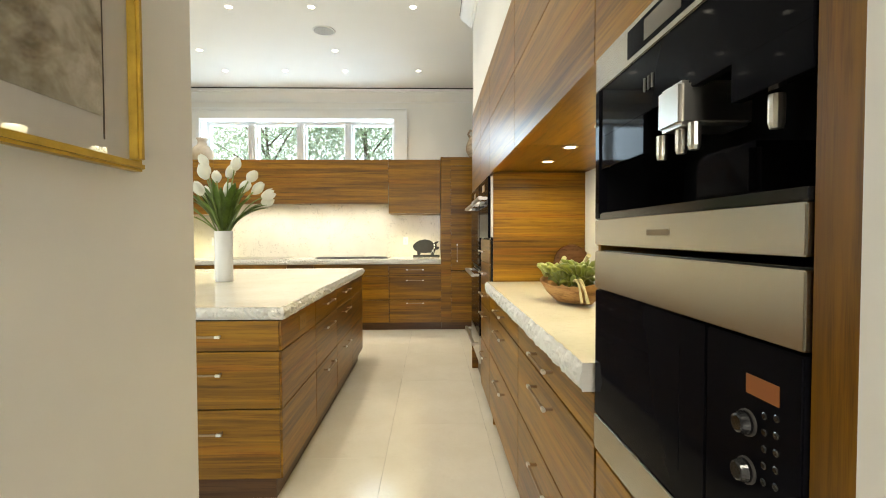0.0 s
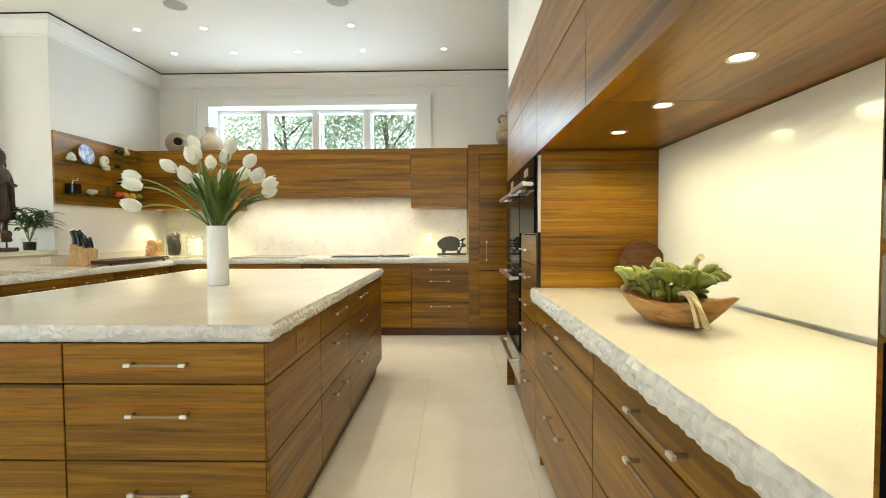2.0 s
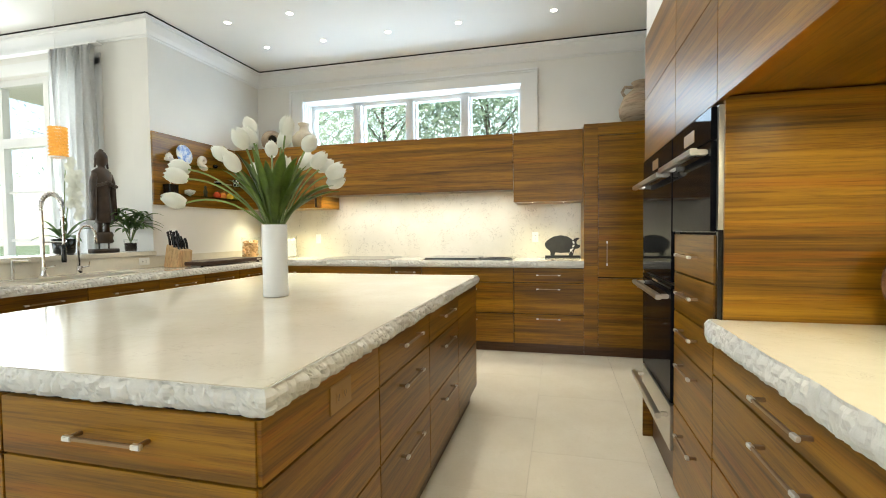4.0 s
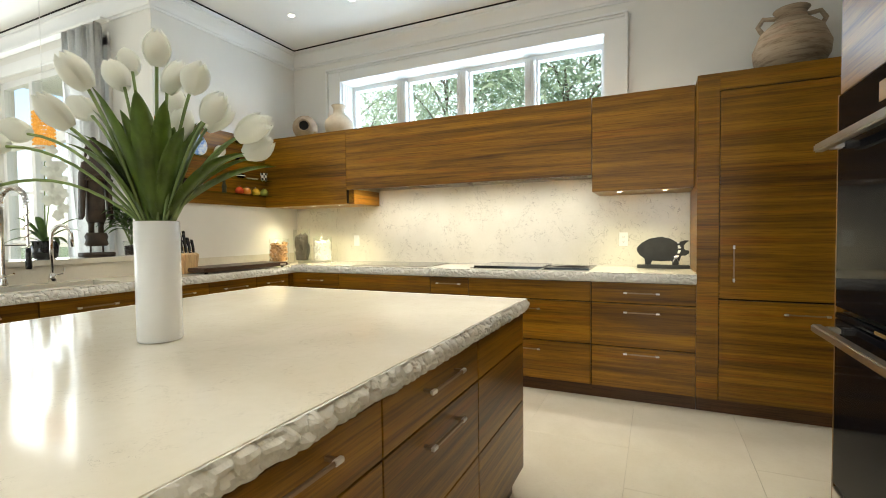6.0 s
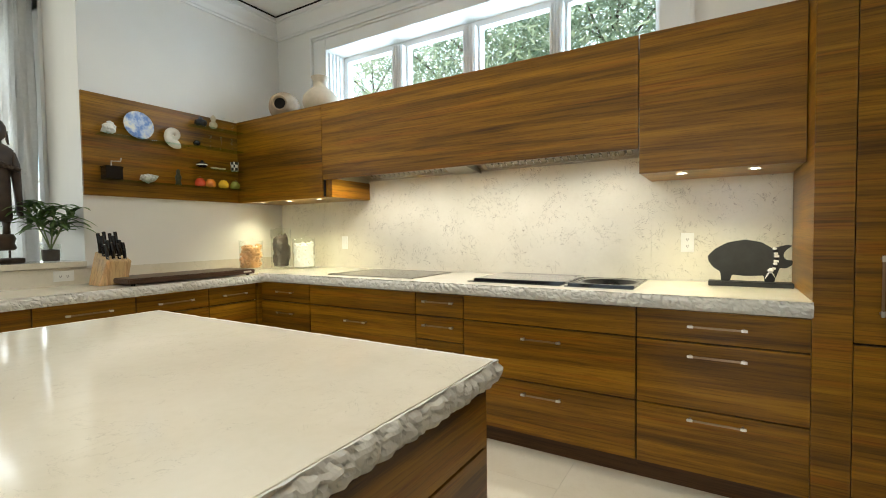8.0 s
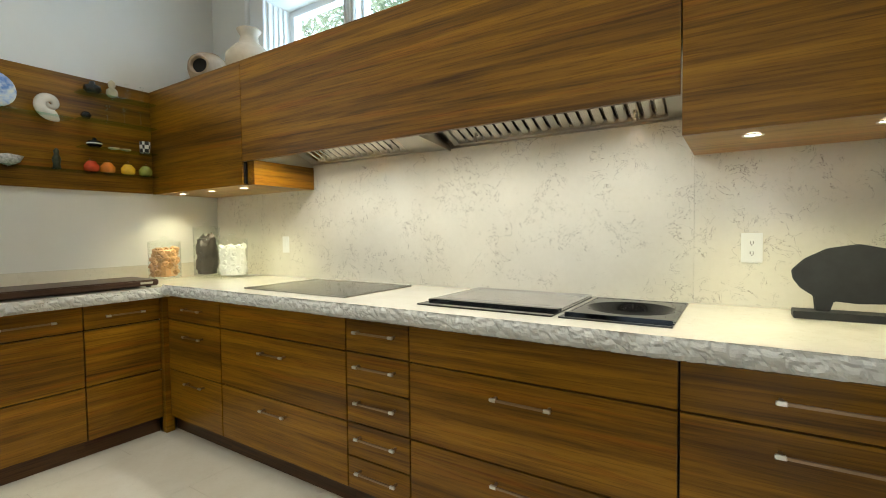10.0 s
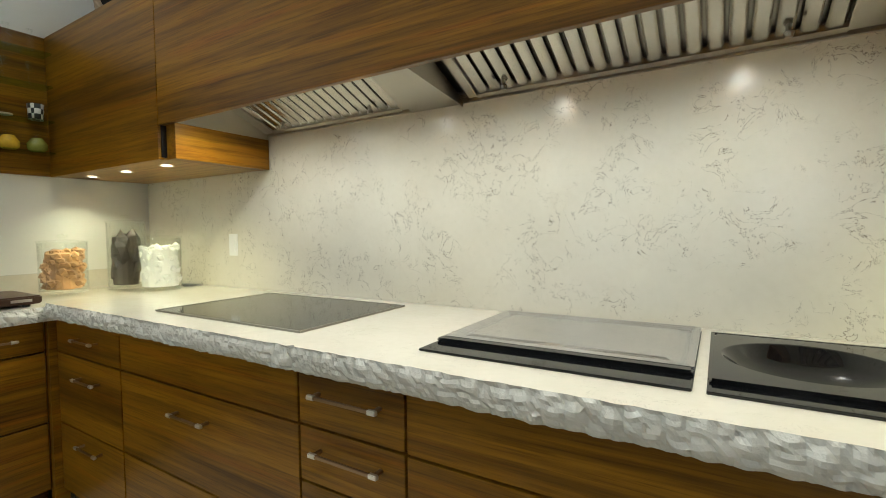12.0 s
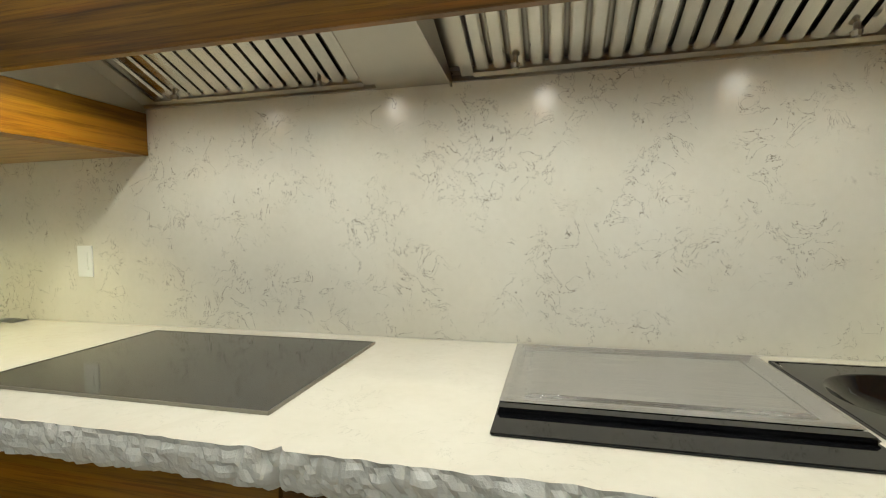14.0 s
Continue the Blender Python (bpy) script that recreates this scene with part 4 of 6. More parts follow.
wok = thing("wok_burner", (-0.76, 6.34, ZB), "black glass wok hob with a round hollow", "hob")
bm = bmesh.new()
cx, cy, R = -0.757, 6.375, 0.155
N = 48
outer = []
for i in range(N):
    a = 2 * math.pi * i / N
    c, s = math.cos(a), math.sin(a)
    k = min((0.172 / abs(c)) if abs(c) > 1e-6 else 9, ((0.215 if s > 0 else 0.225) / abs(s)) if abs(s) > 1e-6 else 9)
    outer.append(bm.verts.new((cx + c * k, cy + s * k, ZB + 0.006)))
prev = outer
for r, z in ((R + 0.004, 0.006), (R, 0.004), (0.13, -0.022), (0.09, -0.045), (0.04, -0.056), (0.004, -0.058)):
    loop = [bm.verts.new((cx + math.cos(2 * math.pi * i / N) * r, cy + math.sin(2 * math.pi * i / N) * r, ZB + z)) for i in range(N)]
    for i in range(N):
        bm.faces.new((prev[i], prev[(i + 1) % N], loop[(i + 1) % N], loop[i]))
    prev = loop
bm.faces.new(prev)
hollow = part("glass_bowl", bm, M_GLOSSBLACK, wok)
for p in hollow.data.polygons:
    p.use_smooth = p.normal.z < 0.995
part("frame", boxes((-0.938, -0.578, 6.075, 6.15, ZB, ZB + 0.006), (-0.938, -0.929, 6.15, 6.59, ZB, ZB + 0.007), (-0.585, -0.578, 6.15, 6.59, ZB, ZB + 0.007), (-0.938, -0.578, 6.59, 6.60, ZB, ZB + 0.007), bev=0.001), M_GLOSSBLACK, wok)
part("control_strip", boxes((-0.935, -0.581, 6.125, 6.155, ZB + 0.006, ZB + 0.015), bev=0.004), M_GLOSSBLACK, wok, "glossy black control strip")

# ---- loose things ----
M_PETAL = plain("white_petal", (0.86, 0.86, 0.80), 0.5, vary=0.04, scale=20, rel=0.02)
nt = M_PETAL.node_tree
thin, add = nt.nodes.new("ShaderNodeBsdfTranslucent"), nt.nodes.new("ShaderNodeMixShader")
thin.inputs["Color"].default_value = (0.88, 0.88, 0.80, 1)
add.inputs[0].default_value = 0.35
nt.links.new(nt.nodes["Principled BSDF"].outputs[0], add.inputs[1])
nt.links.new(thin.outputs[0], add.inputs[2])
nt.links.new(add.outputs[0], nt.nodes["Material Output"].inputs["Surface"])
M_LEAF = plain("tulip_leaf_green", (0.125, 0.20, 0.028), 0.35, vary=0.35, scale=14, rel=0.03)
M_STEM = plain("stem_green", (0.20, 0.28, 0.09), 0.5, vary=0.2)
M_CERAMIC = plain("white_ceramic", (0.84, 0.84, 0.83), 0.22, vary=0.02, rel=0.0)
RNG = random.Random(7)


def petal_cup(bm, m, length, radius, opened=0.0):
    """Six overlapping tulip petals, closed to a point or a little open."""
    for k in range(6):
        ring = k % 2
        a0 = math.pi / 3 * k
        rows = []
        for j in range(7):
            t = j / 6
            r = radius * (0.18 + 1.02 * math.sin(math.pi * (0.09 + (0.80 - 0.22 * opened) * t)) ** 0.8 - 0.30 * t * t * (1 - opened)) * (1.0 if ring else 0.88)
            half = radians(50) * math.sqrt(max(0.0, 1 - t ** 4)) + 0.03
            row = []
            for i in range(5):
                s = i / 4 * 2 - 1
                a = a0 + s * half
                rr = r * (1 + 0.05 * s * s)
                row.append(bm.verts.new(m @ Vector((rr * math.cos(a), rr * math.sin(a), length * (t - 0.04 * s * s * t)))))
            rows.append(row)
        for r0, r1 in zip(rows, rows[1:]):
            for i in range(4):
                bm.faces.new((r0[i], r0[i + 1], r1[i + 1], r1[i]))


def blade(bm, points, width, fold=0.25, tip=1.0):
    """A folded leaf along points, widest a third of the way."""
    pts = [Vector(p) for p in points]
    n = len(pts)
    prev = None
    for i, p in enumerate(pts):
        t = i / (n - 1)
        d = (pts[min(i + 1, n - 1)] - pts[max(i - 1, 0)]).normalized()
        side = d.cross(Vector((0, 0, 1)))
        if side.length < 0.05:
            side = Vector((1, 0, 0))
        side.normalize()
        up = side.cross(d)
        w = width * max(0.03, math.sin(math.pi * min(1.0, 0.10 + 0.90 * t)) ** 0.8) * 0.5
        row = [bm.verts.new(p - side * w + up * w * fold), bm.verts.new(p), bm.verts.new(p + side * w + up * w * fold)]
        if prev:
            bm.faces.new((prev[0], prev[1], row[1], row[0]))
            bm.faces.new((prev[1], prev[2], row[2], row[1]))
        prev = row


def arc(a, b, lift, n=8):
    a, b = Vector(a), Vector(b)
    mid = a.lerp(b, 0.5) + Vector((0, 0, lift))
    return [(1 - t) ** 2 * a + 2 * t * (1 - t) * mid + t * t * b for t in (i / n for i in range(n + 1))]


VX, VY = -1.52, 3.385
VTOP = ZI + 0.368
vase = thing("flower_vase", (VX, VY, ZI), "tall white cylinder vase on the island", "vase")
part("body", lathe(bmesh.new(), [(0.060, 0.0), (0.0625, 0.004), (0.0625, 0.366), (0.060, 0.368), (0.056, 0.366), (0.056, 0.02), (0.001, 0.02)], 48, (VX, VY, ZI + 0.001), close=True), M_CERAMIC, vase, smooth=False)
for p in vase.children[0].data.polygons:
    p.use_smooth = True
bouquet = thing("tulip_bouquet", (VX, VY, ZI + 0.022), "bunch of white tulips with green leaves in the vase", "flowers")
HEADS = [(-0.13, 0.56), (-0.13, 0.485), (-0.165, 0.44), (-0.01, 0.455), (0.08, 0.52), (0.07, 0.48), (-0.295, 0.395), (-0.21, 0.315), (-0.51, 0.31), (-0.505, 0.25),
         (-0.515, 0.125), (-0.10, 0.315), (0.205, 0.43), (0.195, 0.365), (0.06, 0.335), (0.255, 0.345), (0.32, 0.355), (0.355, 0.295), (0.365, 0.245)]
ACROSS, DEEP = Vector((0.83, 0.556, 0)), Vector((-0.556, 0.83, 0))
for i, (du, dz) in enumerate(HEADS):
    du, dz = du * 0.87, dz * 0.94
    side = ACROSS * du + DEEP * (0.20 * math.sin(i * 2.4 + 0.6) * (1 - abs(du)))
    mid = Vector((VX, VY, VTOP + dz)) + side
    d = side.normalized() * min(1.0, 0.25 + 2.2 * abs(du)) + Vector((0, 0, 1.0 - 1.6 * abs(du)))
    d.normalize()
    L = RNG.uniform(0.095, 0.118)
    tip = mid - d * L * 0.5
    base = Vector((VX, VY, VTOP - 0.20)) + side * 0.04
    rim = Vector((VX, VY, VTOP)) + side.normalized() * min(0.046, 0.12 * side.length + 0.01)
    pts = [base, base.lerp(rim, 0.6)] + arc(rim, tip, 0.03 + 0.20 * abs(du), 8)
    fl = part("stem", tube(bmesh.new(), pts, 0.0048, 6), M_STEM, bouquet)
    m = Matrix.Translation(tip - d * 0.004) @ d.to_track_quat("Z", "Y").to_matrix().to_4x4() @ Matrix.Rotation(i * 0.9, 4, "Z")
    bm = bmesh.new()
    petal_cup(bm, m, L, RNG.uniform(0.029, 0.035), RNG.choice((0.0, 0.1, 0.35, 0.6)))
    part("bloom", bm, M_PETAL, fl, "white tulip bloom", smooth=True)
for i in range(24):
    a = i * 2.399 + 0.3
    reach = RNG.uniform(0.08, 0.30) + (0.12 if i % 6 == 0 else 0)
    side = ACROSS * (math.cos(a) * reach * 1.15) + DEEP * (math.sin(a) * reach * 0.8)
    tip = Vector((VX, VY, VTOP + RNG.uniform(0.20, 0.38) - 0.35 * max(0, reach - 0.18))) + side
    rim = Vector((VX, VY, VTOP - 0.004)) + side.normalized() * RNG.uniform(0.012, 0.036)
    bm = bmesh.new()
    blade(bm, arc(rim, tip, 0.08, 12), RNG.uniform(0.045, 0.080), 0.4)
    bmesh.ops.solidify(bm, geom=bm.faces[:], thickness=0.0015)
    part("leaf", bm, M_LEAF, bouquet, smooth=True)

# fruit bowl in the niche
BX, BY = 0.635, 1.985
BM4 = Matrix.Translation((BX, BY, ZRT)) @ Matrix.Rotation(radians(-62), 4, "Z") @ Matrix.Scale(0.80, 4)
bowl = thing("fruit_bowl", (BX, BY, ZRT), "long rustic wooden bowl on the niche counter", "bowl")
bm = bmesh.new()
rings = []
for f, z, s in ((0.02, 0.0, 0.55), (0.5, 0.002, 0.72), (0.8, 0.035, 0.9), (1.0, 0.092, 1.0), (0.94, 0.094, 0.95), (0.75, 0.045, 0.85), (0.4, 0.018, 0.65), (0.02, 0.015, 0.5)):
    loop = []
    for i in range(28):
        a = 2 * math.pi * i / 28
        x, y = math.cos(a) * 0.238 * f * (1 if f > 0.4 else s), math.sin(a) * 0.125 * f
        zz = z + (0.035 * abs(math.cos(a)) ** 3 if z > 0.03 else 0) + 0.006 * noise.noise(Vector((x * 12, y * 12, z * 9)))
        loop.append(bm.verts.new(BM4 @ Vector((x, y, zz + 0.008))))
    rings.append(loop)
for r0, r1 in zip(rings, rings[1:]):
    for i in range(28):
        bm.faces.new((r0[i], r0[(i + 1) % 28], r1[(i + 1) % 28], r1[i]))
bm.faces.new(list(reversed(rings[0])))
bm.faces.new(rings[-1])
bmesh.ops.recalc_face_normals(bm, faces=bm.faces)
M_BOWL = wood("rustic_bowl_wood", [(0.19, 0.09, 0.025), (0.33, 0.17, 0.055), (0.40, 0.215, 0.075), (0.48, 0.27, 0.10)], (3.0, 3.0, 14.0), 0.6)
part("shell", bm, M_BOWL, bowl, smooth=True)
M_BANANA = plain("green_banana_skin", (0.16, 0.19, 0.028), 0.42, vary=0.45, scale=11, rel=0.03)
M_BANANA_PALE = plain("pale_banana_skin", (0.30, 0.325, 0.08), 0.42, vary=0.25, scale=11, rel=0.03)
M_STALK = plain("dry_stalk", (0.50, 0.42, 0.26), 0.8, vary=0.3, scale=20, rel=0.2)


def banana(m, length, r):
    pts = []
    for i in range(7):
        t = i / 6
        pts.append(m @ Vector((0.25 * length * math.sin(math.pi * t), 0, length * t)))
    bm = bmesh.new()
    prev = None
    for i, p in enumerate(pts):
        rr = r * (0.35, 0.8, 1.0, 1.0, 0.92, 0.6, 0.22)[i]
        d = (pts[min(i + 1, 6)] - pts[max(i - 1, 0)]).normalized()
        q = d.to_track_quat("Z", "Y").to_matrix()
        loop = [bm.verts.new(p + q @ Vector((rr * math.cos(a), rr * math.sin(a), 0))) for a in (2 * math.pi * k / 7 for k in range(7))]
        if prev:
            for k in range(7):
                bm.faces.new((prev[k], prev[(k + 1) % 7], loop[(k + 1) % 7], loop[k]))
        else:
            bm.faces.new(list(reversed(loop)))
        prev = loop
    bm.faces.new(prev)
    return bm


for cx, cz, n, mat in ((-0.13, 0.165, 26, M_BANANA_PALE), (0.05, 0.185, 32, M_BANANA), (-0.02, 0.12, 26, M_BANANA)):
    hb = thing("banana_hand", BM4 @ Vector((cx, 0, 0.06)), "hand of small green bananas in the wooden bowl", "bananas", "bananas in the bowl")
    for i in range(n):
        a = i * 2.399
        el = radians(RNG.uniform(15, 80))
        d = Vector((math.cos(a) * math.cos(el), math.sin(a) * math.cos(el) * 0.7, math.sin(el) * 0.75))
        q = d.to_track_quat("Z", "X").to_matrix().to_4x4()
        p = Vector((cx + 0.08 * math.cos(a), 0.05 * math.sin(a), cz - 0.03 + 0.02 * RNG.random()))
        part("banana", banana(BM4 @ Matrix.Translation(p) @ q, RNG.uniform(0.065, 0.085), RNG.uniform(0.013, 0.017)), mat, hb, smooth=True)
    part("stalk", tube(bmesh.new(), [BM4 @ Vector((cx + 0.03, 0, cz + 0.05)), BM4 @ Vector((cx + 0.04, 0.01, cz + 0.075)), BM4 @ Vector((cx + 0.06, 0.0, cz + 0.085))], 0.008, 8, 0.010), M_STALK, hb)
fib = thing("dried_husk", BM4 @ Vector((0.17, -0.05, 0.07)), "pale dry fibrous husk hanging over the bowl rim", "husk")
for k in range(9):
    a = BM4 @ Vector((0.08, -0.03 - 0.006 * k, 0.135))
    b = BM4 @ Vector((0.19 + 0.012 * (k % 4), -0.10 - 0.010 * (k % 5), 0.035))
    part("strand", tube(bmesh.new(), arc(a, b, 0.05 + 0.01 * (k % 3), 6), 0.006, 6, 0.0035), M_STALK, fib)
dish = thing("wooden_dish", (0.905, 2.875, ZRT), "round dark wooden dish leaning on the niche panel", "dish")
M_DISH = wood("dark_dish_wood", [(0.045, 0.018, 0.008), (0.09, 0.035, 0.014), (0.12, 0.05, 0.02), (0.16, 0.07, 0.028)], (2, 2, 9), 0.25)
m = Matrix.Translation((0.905, 2.90, ZRT + 0.122)) @ Matrix.Rotation(radians(80), 4, "X")
part("body", lathe(bmesh.new(), [(0.03, -0.012), (0.08, -0.002), (0.116, 0.016), (0.118, 0.020), (0.112, 0.018), (0.075, 0.004), (0.002, 0.0)], 40, axis=m), M_DISH, dish, smooth=True)

# pots on the cabinets
M_CLAY = plain("weathered_clay", (0.40, 0.31, 0.22), 0.8, vary=0.35, scale=9, rel=0.25)
M_PALECLAY = plain("pale_clay", (0.52, 0.45, 0.35), 0.8, vary=0.2, scale=7, rel=0.2)
M_HOLE = plain("pot_mouth_shade", (0.012, 0.010, 0.008), 0.9)
pot = thing("clay_jug", (-3.60, 6.42, 2.236), "rough clay jug lying on its side with a dark disc in place of the shaded hollow", "jug")
m = Matrix.Translation((-3.60, 6.42, 2.236 + 0.135)) @ Matrix.Rotation(radians(35), 4, "Z") @ Matrix.Rotation(radians(90), 4, "X")
part("body", lathe(bmesh.new(), [(0.03, -0.17), (0.10, -0.14), (0.132, -0.05), (0.133, 0.02), (0.11, 0.09), (0.075, 0.13), (0.06, 0.14), (0.068, 0.15), (0.072, 0.16), (0.055, 0.162), (0.048, 0.13), (0.02, 0.0)], 32, axis=m), M_CLAY, pot, smooth=True)
# A near-black disc closes the mouth and stands for the shade inside.
part("mouth", lathe(bmesh.new(), [(0.05, 0.135), (0.001, 0.134)], 24, axis=m), M_HOLE, pot, "dark disc in place of the shaded hollow")
part("spout", tube(bmesh.new(), [m @ Vector((0.10, -0.06, 0.06)), m @ Vector((0.15, -0.10, 0.08)), m @ Vector((0.19, -0.11, 0.08))], 0.024, 10, 0.014), M_CLAY, pot)
pot = thing("clay_vase", (-3.16, 6.44, 2.236), "pale clay vase with a short neck on the cabinet", "vase")
part("body", lathe(bmesh.new(), [(0.09, 0.0), (0.13, 0.03), (0.150, 0.10), (0.145, 0.16), (0.10, 0.21), (0.062, 0.24), (0.055, 0.29), (0.078, 0.325), (0.073, 0.33), (0.05, 0.32), (0.045, 0.27)], 36, (-3.16, 6.44, 2.237)), M_PALECLAY, pot, smooth=True)
pot = thing("clay_amphora", (0.71, 6.34, 2.239), "large banded clay jar with small handles on the tall cabinet", "jar")
M_BAND = wood("banded_clay", [(0.26, 0.18, 0.11), (0.36, 0.27, 0.18), (0.43, 0.33, 0.23), (0.50, 0.40, 0.29)], (1.2, 1.2, 9.0), 0.75)
part("body", lathe(bmesh.new(), [(0.11, 0.0), (0.16, 0.03), (0.215, 0.13), (0.222, 0.20), (0.18, 0.31), (0.115, 0.37), (0.09, 0.39), (0.085, 0.43), (0.105, 0.455), (0.10, 0.46), (0.075, 0.44), (0.07, 0.39)], 40, (0.71, 6.34, 2.239)), M_BAND, pot, smooth=True)
for s in (-1, 1):
    part("handle", tube(bmesh.new(), [(0.71 + s * 0.09, 6.34, 2.65), (0.71 + s * 0.16, 6.34, 2.66), (0.71 + s * 0.19, 6.34, 2.61), (0.71 + s * 0.165, 6.34, 2.565)], 0.016, 8), M_BAND, pot)

# storage jars
M_JARGLASS = glass_material("jar_glass", (0.99, 1.0, 0.99))


def chunk(bm, c, r, seed, stretch=(1, 1, 1)):
    res = bmesh.ops.create_icosphere(bm, subdivisions=1, radius=r, matrix=Matrix.Translation(c))
    for v in res["verts"]:
        d = v.co - Vector(c)
        k = 1 + 0.5 * noise.noise(v.co * 60 + Vector((seed, 0, 0)))
        v.co = Vector(c) + Vector((d.x * stretch[0], d.y * stretch[1], d.z * stretch[2])) * k


def jar(x, y, r, h, color, size, stretch, label, content, core=0.72):
    root = thing("storage_jar", (x, y, ZW + 0.018), label, "jar", "glass storage jars")
    z = ZB + 0.001
    g = part("glass", lathe(bmesh.new(), [(r * 0.96, 0.0), (r, 0.006), (r, h), (r * 0.97, h), (r * 0.955, 0.012), (0.001, 0.012)], 40, (x, y, z)), M_JARGLASS, root, smooth=True)
    g.visible_shadow = False
    lid = part("lid", lathe(bmesh.new(), [(r * 1.03, h + 0.001), (r * 1.03, h + 0.009), (r * 0.5, h + 0.014), (0.012, h + 0.016), (0.012, h + 0.022), (0.022, h + 0.030), (0.022, h + 0.040), (0.004, h + 0.044)], 36, (x, y, z)), M_JARGLASS, root, "clear glass lid with a knob", smooth=True)
    lid.visible_shadow = False
    rng = random.Random(int(x * -100))
    bm = bmesh.new()
    n = int(1.15 * (r * 0.9) ** 2 * math.pi * h * 0.88 / (4.19 * size ** 3 * stretch[0] * stretch[1] * stretch[2])) + 6
    for i in range(min(n, 260)):
        rr = (r * 0.94 - size * stretch[0] * 0.85) * rng.random() ** 0.38
        a = rng.random() * 6.283
        chunk(bm, (x + rr * math.cos(a), y + rr * math.sin(a), z + 0.012 + size * stretch[2] + (h * 0.86 - 2 * size * stretch[2]) * (i + 0.5) / min(n, 260)), size * rng.uniform(0.8, 1.15), i * 3.1, stretch)
    lathe(bm, [(r * 0.3, 0.014), (r * core, 0.02), (r * core, h * 0.78), (r * 0.3, h * 0.80)], 16, (x, y, z))
    c = part("contents", bm, color, root, content)
    c["kind"] = "stuff"


jar(-3.755, 6.15, 0.100, 0.250, plain("orange_salt", (0.72, 0.40, 0.17), 0.5, vary=0.4, scale=14), 0.025, (1, 1, 0.8), "glass jar of orange salt lumps with a lid", "orange salt lumps")
jar(-3.665, 6.40, 0.089, 0.350, plain("dark_pods", (0.055, 0.04, 0.03), 0.5, vary=0.4, scale=14), 0.034, (0.9, 0.9, 1.9), "tall glass jar of dark pods with a lid", "dark dried pods")
jar(-3.41, 6.44, 0.098, 0.265, plain("white_sugar", (0.84, 0.83, 0.80), 0.6, vary=0.03, scale=14), 0.021, (1, 1, 1), "glass jar of white sugar lumps with a lid", "white sugar lumps", 0.84)

# cutting board, knife block, pig board
board = thing("cutting_board", (-3.63, 5.5, ZW), "thick dark wooden cutting board on the counter", "cutting board")
M_BOARD = wood("dark_board", [(0.035, 0.018, 0.011), (0.06, 0.032, 0.02), (0.08, 0.042, 0.026), (0.10, 0.055, 0.034)], (10, 0.7, 8), 0.4)
part("slab", boxes((-3.80, -3.455, 5.03, 5.965, ZW + 0.012, ZW + 0.048), bev=0.006), M_BOARD, board)
for x, y in ((-3.77, 5.07), (-3.49, 5.07), (-3.77, 5.92), (-3.49, 5.92)):
    part("foot", lathe(bmesh.new(), [(0.014, 0.0), (0.014, 0.012)], 12, (x, y, ZW)), M_BLACK, board)
part("maker_plate", boxes((-3.4555, -3.4535, 5.86, 5.93, ZW + 0.024, ZW + 0.036)), M_STEEL, board, "small metal plate")
kb = thing("knife_block", (-3.74, 5.03, ZW), "pale wood knife block with black-handled knives", "knife block")
M_BEECH = wood("pale_beech", [(0.46, 0.29, 0.13), (0.56, 0.37, 0.18), (0.62, 0.43, 0.22), (0.68, 0.48, 0.26)], (9, 9, 0.8), 0.4)
bm = bmesh.new()
lo = [(-3.83, 4.95), (-3.66, 4.95), (-3.66, 5.115), (-3.83, 5.115)]
hi = [(-3.84, 5.000, 1.115), (-3.67, 5.000, 1.050), (-3.67, 5.150, 1.050), (-3.84, 5.150, 1.115)]
v0 = [bm.verts.new((x, y, ZW + 0.001)) for x, y in lo]
v1 = [bm.verts.new(p) for p in hi]
for i in range(4):
    bm.faces.new((v0[i], v0[(i + 1) % 4], v1[(i + 1) % 4], v1[i]))
bm.faces.new(list(reversed(v0)))
bm.faces.new(v1)
bmesh.ops.bevel(bm, geom=bm.edges[:], offset=0.004, segments=2, affect="EDGES")
part("block", bm, M_BEECH, kb)
for r in range(3):
    for c in range(4):
        x, y = -3.815 + 0.052 * r, 5.022 + 0.035 * c
        zt = 1.108 - 0.018 * r - (0.01 if c % 2 else 0)
        L = 0.13 - 0.02 * r + 0.02 * ((c + r) % 2)
        h = part("knife_handle", tube(bmesh.new(), [(x, y, zt - 0.015), (x - 0.010, y, zt + L * 0.5), (x - 0.028, y, zt + L)], 0.0105, 8, 0.012), M_BLACK, kb, "black knife handle")
        part("bolster", boxes((x - 0.012, x + 0.008, y - 0.006, y + 0.006, zt - 0.004, zt + 0.010), bev=0.002), M_CHROME, h)
        part("butt_cap", boxes((x - 0.038, x - 0.018, y - 0.007, y + 0.007, zt + L - 0.001, zt + L + 0.005), bev=0.002), M_CHROME, h)

pig = thing("pig_board", (-0.08, 6.50, ZB), "black pig-shaped slate board on a stand", "slate board")
PX, PY = -0.275, 6.49
OUT = [(0.02, 0.13), (0.015, 0.16), (0.05, 0.20), (0.11, 0.235), (0.19, 0.25), (0.26, 0.235), (0.305, 0.205), (0.335, 0.212), (0.365, 0.222), (0.392, 0.218), (0.368, 0.200), (0.354, 0.178), (0.354, 0.158), (0.366, 0.144),
       (0.392, 0.142), (0.390, 0.118), (0.365, 0.100), (0.338, 0.102), (0.328, 0.07), (0.315, 0.025), (0.275, 0.025), (0.27, 0.06), (0.19, 0.055), (0.13, 0.06), (0.12, 0.025), (0.08, 0.025), (0.075, 0.075), (0.04, 0.10)]
bm = bmesh.new()
f = [bm.verts.new((PX + u, PY, ZB + v)) for u, v in OUT]
face = bm.faces.new(f)
